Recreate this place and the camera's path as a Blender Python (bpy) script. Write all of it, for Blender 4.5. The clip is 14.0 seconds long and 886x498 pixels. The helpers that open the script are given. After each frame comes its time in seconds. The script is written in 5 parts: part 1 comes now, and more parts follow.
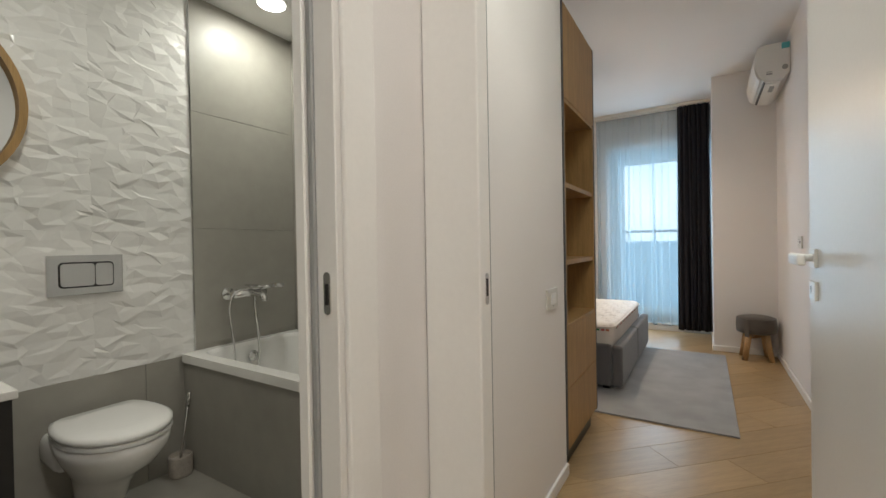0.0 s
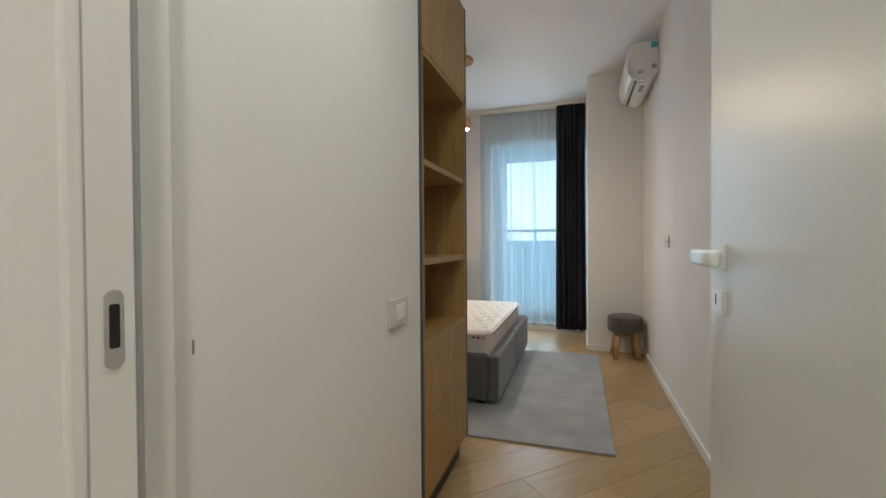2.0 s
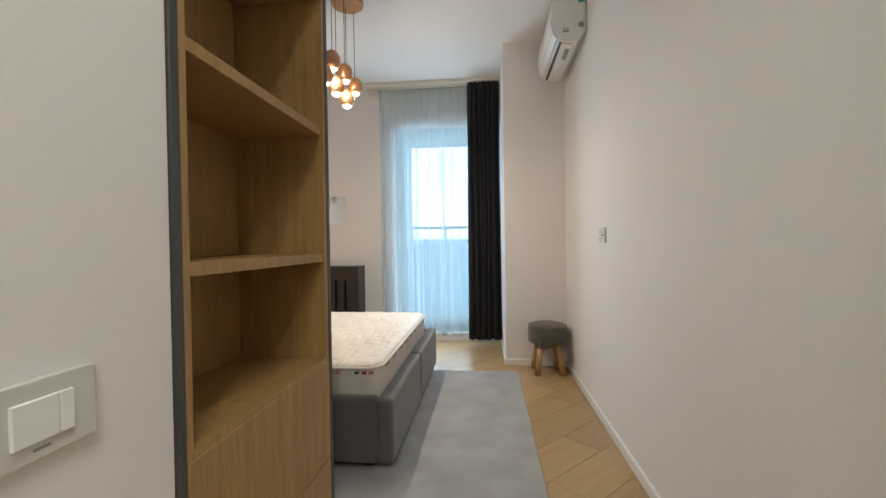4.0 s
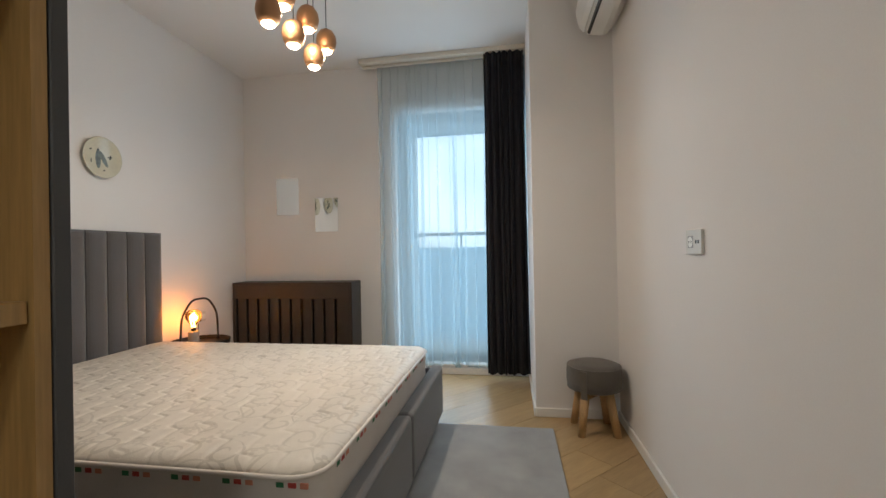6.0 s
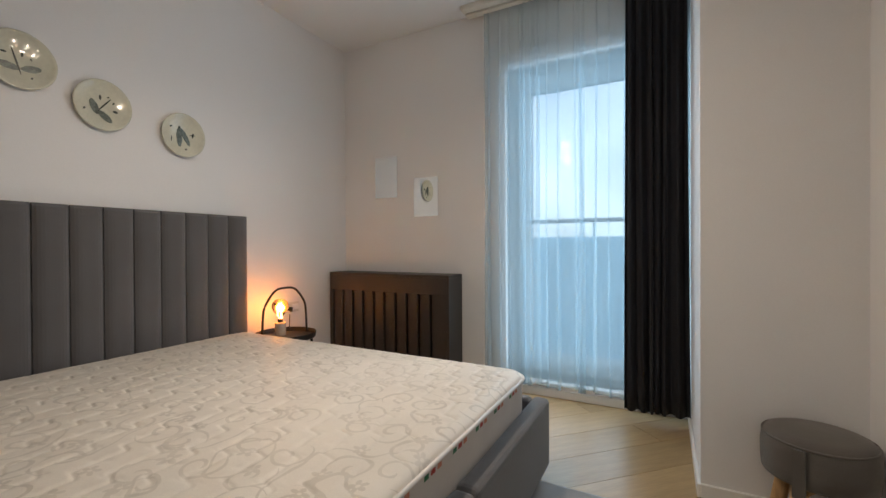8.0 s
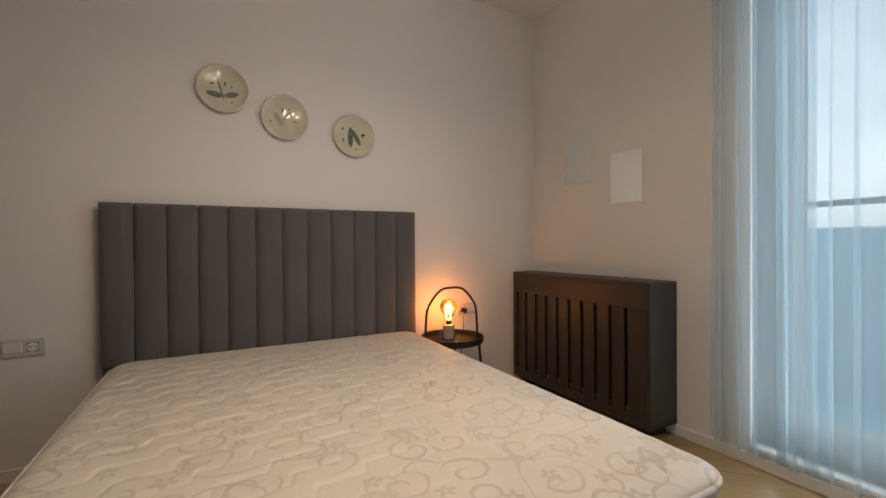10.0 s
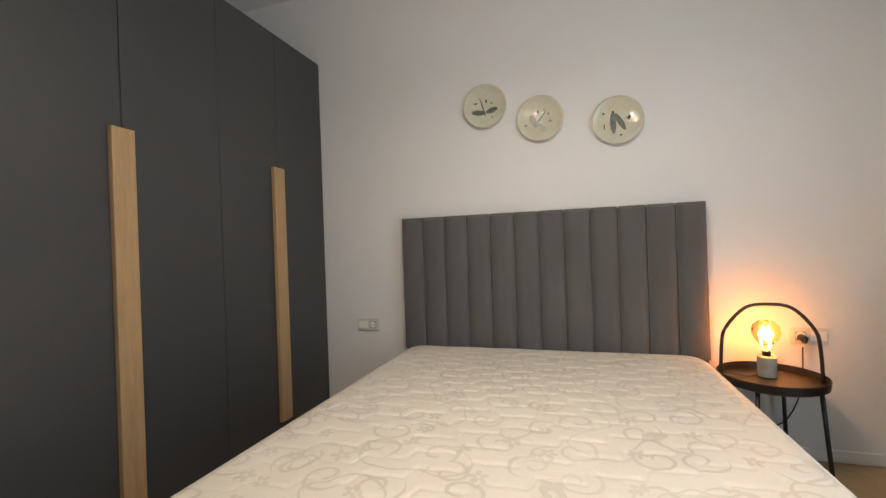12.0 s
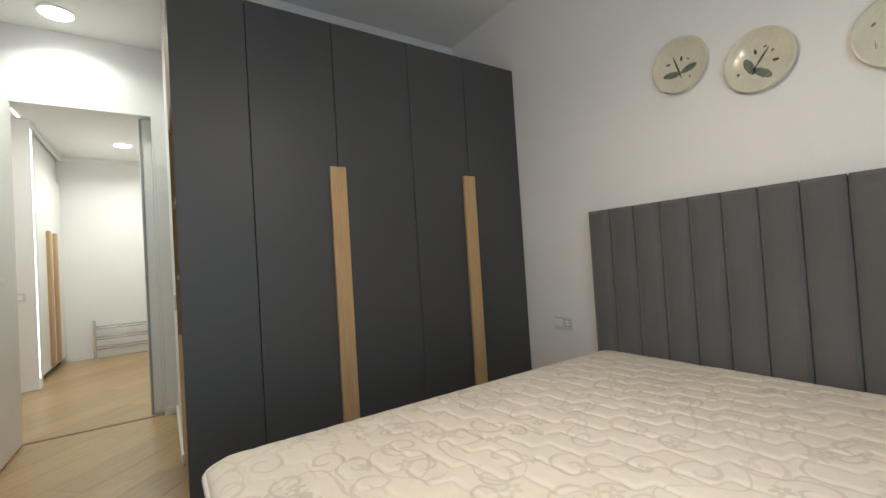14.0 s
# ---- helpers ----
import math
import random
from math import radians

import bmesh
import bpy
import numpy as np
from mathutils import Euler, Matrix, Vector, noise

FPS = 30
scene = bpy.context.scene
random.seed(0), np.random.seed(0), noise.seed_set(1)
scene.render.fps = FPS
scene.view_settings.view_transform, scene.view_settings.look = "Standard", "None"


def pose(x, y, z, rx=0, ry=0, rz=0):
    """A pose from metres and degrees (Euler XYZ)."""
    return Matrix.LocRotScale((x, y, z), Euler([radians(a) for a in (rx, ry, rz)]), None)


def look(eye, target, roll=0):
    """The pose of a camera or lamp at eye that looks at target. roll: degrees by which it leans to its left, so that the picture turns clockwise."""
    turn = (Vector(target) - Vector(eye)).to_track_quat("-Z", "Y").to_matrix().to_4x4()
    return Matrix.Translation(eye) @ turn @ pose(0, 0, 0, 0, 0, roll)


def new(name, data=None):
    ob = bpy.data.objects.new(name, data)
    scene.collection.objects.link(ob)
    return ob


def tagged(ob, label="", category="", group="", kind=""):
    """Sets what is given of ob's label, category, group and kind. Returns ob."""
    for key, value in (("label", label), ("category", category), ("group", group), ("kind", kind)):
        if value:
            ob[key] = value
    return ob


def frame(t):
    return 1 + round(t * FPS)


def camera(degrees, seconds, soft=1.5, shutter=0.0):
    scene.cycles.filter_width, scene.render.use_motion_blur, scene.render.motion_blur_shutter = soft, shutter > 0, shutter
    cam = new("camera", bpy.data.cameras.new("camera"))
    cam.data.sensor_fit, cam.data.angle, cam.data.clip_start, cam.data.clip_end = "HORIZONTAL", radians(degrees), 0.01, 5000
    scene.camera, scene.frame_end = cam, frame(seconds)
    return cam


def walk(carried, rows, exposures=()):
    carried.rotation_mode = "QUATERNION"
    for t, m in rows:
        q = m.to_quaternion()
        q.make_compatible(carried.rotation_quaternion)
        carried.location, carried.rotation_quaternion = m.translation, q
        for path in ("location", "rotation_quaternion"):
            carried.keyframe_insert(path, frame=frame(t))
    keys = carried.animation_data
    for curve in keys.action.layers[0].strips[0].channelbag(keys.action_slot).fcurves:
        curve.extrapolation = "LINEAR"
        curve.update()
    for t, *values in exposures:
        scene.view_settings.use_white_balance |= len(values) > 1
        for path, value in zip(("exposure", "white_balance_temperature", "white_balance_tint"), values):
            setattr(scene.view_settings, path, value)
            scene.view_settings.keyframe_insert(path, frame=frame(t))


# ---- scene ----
# ---- camera and its walk ----
cam = camera(93.1, 14.0)
PATH = [
    (0, (-0.073, -0.001, 1.085), (-1.132, 1.695, 1.067), -1.0),
    (0.5, (-0.023, 0.09, 1.07), (-1.019, 1.825, 1.054), -0.9),
    (1, (-0.022, 0.218, 1.063), (-0.914, 2.009, 1.044), -0.7),
    (1.5, (-0.059, 0.414, 1.067), (-0.816, 2.265, 1.041), -0.4),
    (2, (-0.092, 0.557, 1.062), (-0.707, 2.46, 1.034), -0.4),
    (2.5, (-0.114, 0.737, 1.059), (-0.589, 2.68, 1.029), -0.5),
    (3, (-0.125, 0.966, 1.032), (-0.481, 2.934, 1.003), -0.5),
    (3.5, (-0.127, 1.163, 1.023), (-0.394, 3.145, 0.995), -0.7),
    (4, (-0.149, 1.368, 1.03), (-0.36, 3.357, 1.003), -0.8),
    (6.5, (-0.13, 2.412, 1.048), (-0.548, 4.368, 1.067), -1.1),
    (7, (-0.123, 2.6, 1.035), (-0.683, 4.52, 1.048), -0.8),
    (9.5, (-0.124, 3.472, 0.999), (-1.702, 4.7, 0.971), -0.4),
    (10, (-0.117, 3.646, 1.003), (-1.877, 4.597, 0.983), -0.4),
    (10.5, (-0.148, 3.766, 1.012), (-2.05, 4.386, 0.999), -0.1),
    (11, (-0.178, 3.899, 1.012), (-2.163, 4.141, 0.994), -0.5),
    (11.5, (-0.192, 3.992, 1.021), (-2.184, 3.81, 1.011), -1.2),
    (12, (-0.238, 4.152, 1.024), (-2.144, 3.545, 1.023), -2.0),
    (12.5, (-0.309, 4.303, 1.026), (-2.048, 3.316, 1.035), -2.5),
    (13, (-0.422, 4.398, 1.012), (-1.947, 3.104, 1.032), -3.0),
    (13.5, (-0.521, 4.493, 1.012), (-1.823, 2.975, 1.043), -3.4),
    (14, (-0.571, 4.627, 1.004), (-1.687, 2.968, 1.05), -3.6),
]

EXPOSURES = [(0.0, 0.86, 6450, 13), (1.0, 0.76, 6300, 12), (2.0, 0.80, 6250, 10), (3.0, 1.02, 6450, 11), (4.0, 1.2, 6400, 11), (6.5, 0.68, 6450, 11), (7.0, 0.68, 6300, 11),
             (9.5, 0.46, 6850, 15), (10.0, 0.42, 7300, 17), (10.5, 0.55, 7700, 20), (11.0, 0.92, 6850, 13), (12.0, 1.12, 6450, 10), (13.0, 1.16, 6300, 7), (14.0, 1.10, 6200, 6)]
walk(cam, [(t, look(eye, target, roll)) for t, eye, target, roll in PATH], EXPOSURES)

# ---- world and light ----
world = bpy.data.worlds.new("sky")
scene.world = world
world.use_nodes = True
wn = world.node_tree.nodes
wl = world.node_tree.links
sky = wn.new("ShaderNodeTexSky")
sky.sky_type = "NISHITA"
sky.sun_disc = False
sky.sun_elevation = radians(35)
sky.sun_rotation = radians(200)
sky.air_density, sky.dust_density = 1.0, 4.0
wn["Background"].inputs["Strength"].default_value = 0.11
cloud, cloud_range, cloud_mix = wn.new("ShaderNodeTexNoise"), wn.new("ShaderNodeMapRange"), wn.new("ShaderNodeMix")
cloud.inputs["Scale"].default_value, cloud.inputs["Detail"].default_value = 3.5, 6
cloud_range.inputs["From Min"].default_value, cloud_range.inputs["From Max"].default_value = 0.35, 0.65
cloud_range.inputs["To Min"].default_value, cloud_range.inputs["To Max"].default_value = 0.25, 0.8
cloud_mix.data_type = "RGBA"
cloud_mix.inputs["B"].default_value = (6.6, 8.6, 9.8, 1)
wl.new(cloud.outputs[0], cloud_range.inputs["Value"])
wl.new(cloud_range.outputs[0], cloud_mix.inputs["Factor"])
wl.new(sky.outputs[0], cloud_mix.inputs["A"])
wl.new(cloud_mix.outputs["Result"], wn["Background"].inputs["Color"])
sun_data = bpy.data.lights.new("sun", "SUN")
sun_data.energy, sun_data.angle = 0.6, radians(20)
sun = new("sun", sun_data)
sun.matrix_world = pose(0, 20, 20, 50, 0, 160)


def lamp(name, kind, at, power, colour, size=0.1, aim=None, size_y=None, spread=None):
    data = bpy.data.lights.new(name, kind)
    data.energy, data.color = power, colour
    if kind == "AREA":
        data.shape, data.size = ("RECTANGLE", size) if size_y else ("DISK", size)
        if size_y:
            data.size_y = size_y
        if spread:
            data.spread = radians(spread)
    else:
        data.shadow_soft_size = size
    ob = new(name, data)
    ob.matrix_world = look(at, aim) if aim else Matrix.Translation(at)
    return ob


COOL, PALE, BATH, AMBER = (1.0, 0.95, 0.84), (0.97, 1.0, 0.86), (0.98, 1.0, 0.88), (1.0, 0.285, 0.020)
lamp("window_light", "AREA", (-0.585, 5.790, 1.18), 14.5, (0.66, 0.86, 1.0), 1.02, (-0.585, 0, 1.12), 2.1)
lamp("passage_spot_light", "AREA", (-0.09, 1.20, 2.670), 3.0, PALE, 0.14, (-0.09, 1.20, 0), spread=140)
lamp("hall_spot_light", "AREA", (-0.245, -1.60, 2.585), 6.6, BATH, 0.14, (-0.245, -1.60, 0), spread=150)
lamp("hall_near_spot_light", "AREA", (0.25, 0.05, 2.585), 7.5, COOL, 0.14, (0.25, 0.05, 0))
GLOBES = ((-1.102, 3.791, 1.987), (-1.087, 3.884, 2.110), (-1.098, 3.985, 1.992), (-1.072, 4.073, 2.106), (-1.099, 4.186, 1.980), (-1.063, 4.255, 2.087))
for gx_, gy_, gz_ in GLOBES:
    lamp("pendant_bulb_light", "AREA", (gx_, gy_, gz_ - 0.014), 1.25, (1.0, 0.84, 0.66), 0.05, (gx_, gy_, 0))
    lamp("pendant_bulb_glow", "POINT", (gx_, gy_, gz_ - 0.034), 0.75, (1.0, 0.84, 0.66), 0.020)
lamp("table_bulb_light", "POINT", (-2.435, 4.936, 0.60), 1.5, AMBER, 0.02)
lamp("bath_spot_light", "AREA", (-1.985, 1.41, 2.345), 3.2, BATH, 0.12, (-1.985, 1.41, 0))
lamp("bath_door_spot_light", "AREA", (-1.45, 0.35, 2.345), 3.0, BATH, 0.12, (-1.45, 0.35, 0))

# ---- materials ----


def mat(name, colour, rough=0.6, metal=0.0, vary=0.06, scale=3.0, fine=60.0, bump=0.1, stretch=(1, 1, 1), tint=None, spec=0.5, random_value=0.0, sheen=0.0):
    """A surface with variation at two scales, in metres."""
    m = bpy.data.materials.new(name)
    m.use_nodes = True
    n, l = m.node_tree.nodes, m.node_tree.links
    b = n["Principled BSDF"]
    b.inputs["Roughness"].default_value = rough
    b.inputs["Metallic"].default_value = metal
    b.inputs["Specular IOR Level"].default_value = spec
    if sheen:
        b.inputs["Sheen Weight"].default_value = sheen
    tc = n.new("ShaderNodeTexCoord")
    mp = n.new("ShaderNodeMapping")
    mp.inputs["Scale"].default_value = stretch
    l.new(tc.outputs["Object"], mp.inputs["Vector"])
    big, small = n.new("ShaderNodeTexNoise"), n.new("ShaderNodeTexNoise")
    for tex, s, d in ((big, scale, 3), (small, fine, 4)):
        tex.inputs["Scale"].default_value = s
        tex.inputs["Detail"].default_value = d
        l.new(mp.outputs[0], tex.inputs["Vector"])
    add = n.new("ShaderNodeMath")
    add.operation = "MULTIPLY_ADD"
    add.inputs[1].default_value = 0.5
    half = n.new("ShaderNodeMath")
    half.operation = "MULTIPLY"
    half.inputs[1].default_value = 0.5
    l.new(big.outputs[0], half.inputs[0])
    l.new(small.outputs[0], add.inputs[0])
    l.new(half.outputs[0], add.inputs[2])
    value = add.outputs[0]
    if random_value:
        info = n.new("ShaderNodeObjectInfo")
        plus = n.new("ShaderNodeMath")
        plus.operation = "MULTIPLY_ADD"
        plus.inputs[1].default_value = random_value
        l.new(info.outputs["Random"], plus.inputs[0])
        l.new(value, plus.inputs[2])
        value = plus.outputs[0]
    ramp = n.new("ShaderNodeValToRGB")
    ramp.color_ramp.elements[0].position = 0.3
    ramp.color_ramp.elements[1].position = 0.7 + random_value
    lo = [max(0.0, c * (1 - vary * 2)) for c in colour]
    hi = [min(1.0, c * (1 + vary)) for c in colour]
    if tint:
        lo = tint
    ramp.color_ramp.elements[0].color = (*lo, 1)
    ramp.color_ramp.elements[1].color = (*hi, 1)
    l.new(value, ramp.inputs[0])
    l.new(ramp.outputs[0], b.inputs["Base Color"])
    if bump:
        bp = n.new("ShaderNodeBump")
        bp.inputs["Strength"].default_value = bump
        bp.inputs["Distance"].default_value = 0.002
        l.new(small.outputs[0], bp.inputs["Height"])
        l.new(bp.outputs[0], b.inputs["Normal"])
    return m


def glow(name, colour, strength):
    m = bpy.data.materials.new(name)
    m.use_nodes = True
    b = m.node_tree.nodes["Principled BSDF"]
    b.inputs["Base Color"].default_value = (*colour, 1)
    b.inputs["Emission Color"].default_value = (*colour, 1)
    b.inputs["Emission Strength"].default_value = strength
    return m


WALL = mat("wall_paint", (0.80, 0.78, 0.77), 0.75, vary=0.02, scale=1.5, fine=220, bump=0.05)
CEIL = mat("ceiling_paint", (0.82, 0.81, 0.80), 0.85, vary=0.015, scale=1.2, fine=200, bump=0.04)
TRIM = mat("white_lacquer", (0.80, 0.79, 0.77), 0.35, vary=0.015, scale=2, fine=90, bump=0.02)
OAK = mat("oak_laminate", (0.38, 0.228, 0.084), 0.5, vary=0.16, scale=5, fine=26, bump=0.06, stretch=(9, 9, 0.6))
PLANK = mat("oak_plank", (0.43, 0.292, 0.145), 0.33, vary=0.18, scale=3.2, fine=18, bump=0.06, stretch=(0.8, 9, 4), random_value=0.25)
HANDLEOAK = mat("pale_oak_handle", (0.50, 0.325, 0.165), 0.5, vary=0.10, scale=5, fine=26, bump=0.05, stretch=(9, 9, 0.6))
ANTHRACITE = mat("anthracite_front", (0.058, 0.059, 0.063), 0.52, vary=0.05, scale=2, fine=300, bump=0.03)
FABRIC = mat("grey_upholstery", (0.112, 0.106, 0.108), 0.92, vary=0.09, scale=4, fine=420, bump=0.5, sheen=0.3)
RUGM = mat("rug_pile", (0.33, 0.33, 0.33), 0.95, vary=0.2, scale=5, fine=260, bump=0.8, sheen=0.3)
DARKCURTAIN = mat("dark_curtain", (0.008, 0.008, 0.012), 0.9, vary=0.1, scale=5, fine=500, bump=0.3, sheen=0.04)
BLACK = mat("black_metal", (0.012, 0.011, 0.010), 0.38, vary=0.1, scale=10, fine=200, bump=0.02)
CERAMIC = mat("white_ceramic", (0.82, 0.81, 0.78), 0.08, vary=0.01, scale=2, fine=60, bump=0.0)
GREYTILE = mat("grey_stone_tile", (0.35, 0.335, 0.295), 0.45, vary=0.05, scale=2.2, fine=14, bump=0.06)
WHITETILE = mat("white_relief_tile", (0.78, 0.77, 0.74), 0.28, vary=0.015, scale=3, fine=90, bump=0.02)
CHROME = mat("chrome", (0.75, 0.75, 0.75), 0.12, 1.0, vary=0.02, bump=0.0)
PLASTIC = mat("white_plastic", (0.82, 0.82, 0.80), 0.3, vary=0.01, bump=0.0)
RADWOOD = mat("dark_brown_lacquer", (0.042, 0.034, 0.028), 0.5, vary=0.1, scale=4, fine=80, bump=0.05)
# grey render outdoors; the blue cast of the daylight is put into its colour
CONCRETE_SKYCAST = mat("balcony_render_skycast", (0.22, 0.43, 0.55), 0.9, vary=0.08, scale=3, fine=120, bump=0.3)
JOINT = mat("floor_joint", (0.16, 0.10, 0.055), 0.7, vary=0.1)
OAKDARK = mat("dark_oak_strip", (0.20, 0.12, 0.06), 0.5, vary=0.12, fine=40)
GREYSEAL = mat("grey_rubber", (0.33, 0.34, 0.34), 0.6, vary=0.05)
# lighter and bluer than the frame itself: the curtain's haze is in this colour
FRAME = mat("anthracite_frame_hazed", (0.30, 0.34, 0.36), 0.45, vary=0.06)
BLACKSTEEL = mat("dark_steel", (0.05, 0.055, 0.06), 0.4, 0.6, vary=0.06)
BORDER = mat("mattress_border", (0.62, 0.58, 0.54), 0.8, vary=0.06, scale=8, fine=350, bump=0.3)
PIPE = mat("mattress_piping", (0.72, 0.67, 0.62), 0.75, vary=0.05, fine=300)
GREEN = mat("woven_green", (0.03, 0.16, 0.07), 0.8, vary=0.1, fine=300)
RED = mat("woven_red", (0.40, 0.05, 0.04), 0.8, vary=0.1, fine=300)
SALMON = mat("woven_salmon", (0.55, 0.22, 0.14), 0.8, vary=0.1, fine=300)
SCUFF = mat("scuffed_plaster", (0.33, 0.31, 0.29), 0.8, vary=0.2)
COVER = mat("ivory_switch_plastic", (0.64, 0.63, 0.59), 0.35, vary=0.02)
CREAM = mat("cream_plastic", (0.74, 0.69, 0.60), 0.5, vary=0.03)


def glass(name, colour=(1, 1, 1), rough=0.0, ior=1.45):
    m = bpy.data.materials.new(name)
    m.use_nodes = True
    b = m.node_tree.nodes["Principled BSDF"]
    b.inputs["Base Color"].default_value = (*colour, 1)
    b.inputs["Roughness"].default_value = rough
    b.inputs["Transmission Weight"].default_value = 1.0
    b.inputs["IOR"].default_value = ior
    return m


GLASS = glass("window_glass", ior=1.3)


def sheer(name, colour, clear):
    """Thin woven cloth: holes between threads, and threads that let light through."""
    m = bpy.data.materials.new(name)
    m.use_nodes = True
    n, l = m.node_tree.nodes, m.node_tree.links
    n.remove(n["Principled BSDF"])
    d, tl, tr, a, b = (n.new("ShaderNode" + k) for k in ("BsdfDiffuse", "BsdfTranslucent", "BsdfTransparent", "MixShader", "MixShader"))
    d.inputs[0].default_value = tl.inputs[0].default_value = (*colour, 1)
    a.inputs[0].default_value = 0.30
    l.new(d.outputs[0], a.inputs[1])
    l.new(tl.outputs[0], a.inputs[2])
    tc, tex, mr = n.new("ShaderNodeTexCoord"), n.new("ShaderNodeTexNoise"), n.new("ShaderNodeMapRange")
    mp = n.new("ShaderNodeMapping")
    mp.inputs["Scale"].default_value = (1, 1, 0.05)
    l.new(tc.outputs["Object"], mp.inputs[0])
    l.new(mp.outputs[0], tex.inputs["Vector"])
    tex.inputs["Scale"].default_value = 90
    mr.inputs["To Min"].default_value, mr.inputs["To Max"].default_value = 1 - clear - 0.006, 1 - clear + 0.006
    l.new(tex.outputs[0], mr.inputs["Value"])
    l.new(mr.outputs[0], b.inputs[0])
    l.new(tr.outputs[0], b.inputs[1])
    l.new(a.outputs[0], b.inputs[2])
    l.new(b.outputs[0], n["Material Output"].inputs["Surface"])
    return m


# the cloth is white; blue window light is mixed into its colour
SHEER = sheer("sheer_voile_daylight_blue", (0.56, 0.70, 0.77), 0.66)
COPPER = mat("brushed_copper", (0.55, 0.30, 0.15), 0.38, 0.75, vary=0.08, scale=12, fine=200, bump=0.05)
BULB = glow("bulb_glow", (1.0, 0.86, 0.66), 14.0)
FILAMENT = glow("filament_glow", (1.0, 0.52, 0.15), 12.0)
DIFFUSER = glow("downlight_glow", (1.0, 0.97, 0.90), 6.0)
STRIPGLOW = glow("strip_glow", (0.95, 0.98, 1.0), 1.7)
GLAZE = mat("cream_glaze", (0.64, 0.61, 0.48), 0.08, vary=0.06, scale=14, fine=70, bump=0.02)
INK = mat("dark_glaze_paint", (0.05, 0.055, 0.045), 0.25, vary=0.2, scale=40)
INKPALE = mat("grey_glaze_paint", (0.17, 0.19, 0.16), 0.25, vary=0.35, scale=60, fine=160)
TRAY = mat("black_tray", (0.016, 0.013, 0.011), 0.32, vary=0.1, scale=6, fine=120, bump=0.03)
LAMPSTONE = mat("pale_concrete", (0.42, 0.38, 0.33), 0.85, vary=0.12, scale=30, fine=150, bump=0.3)
STICKER = mat("turquoise_sticker", (0.10, 0.45, 0.50), 0.4, vary=0.05)
STOOLFAB = mat("stool_cloth", (0.115, 0.10, 0.085), 0.9, vary=0.15, scale=9, fine=380, bump=0.5, sheen=0.2)
LIGHTOAK = mat("light_oak", (0.50, 0.31, 0.14), 0.5, vary=0.14, scale=8, fine=40, bump=0.08, stretch=(6, 6, 0.7))
BLACKWOOD = mat("black_wood_front", (0.02, 0.019, 0.018), 0.45, vary=0.12, scale=4, fine=60, bump=0.06, stretch=(1, 8, 8))
MIRROR = mat("mirror_silver", (0.86, 0.87, 0.86), 0.02, 1.0, vary=0.0, bump=0.0)
AMBERGLASS = glass("amber_glass", (1.0, 0.66, 0.30), 0.0)


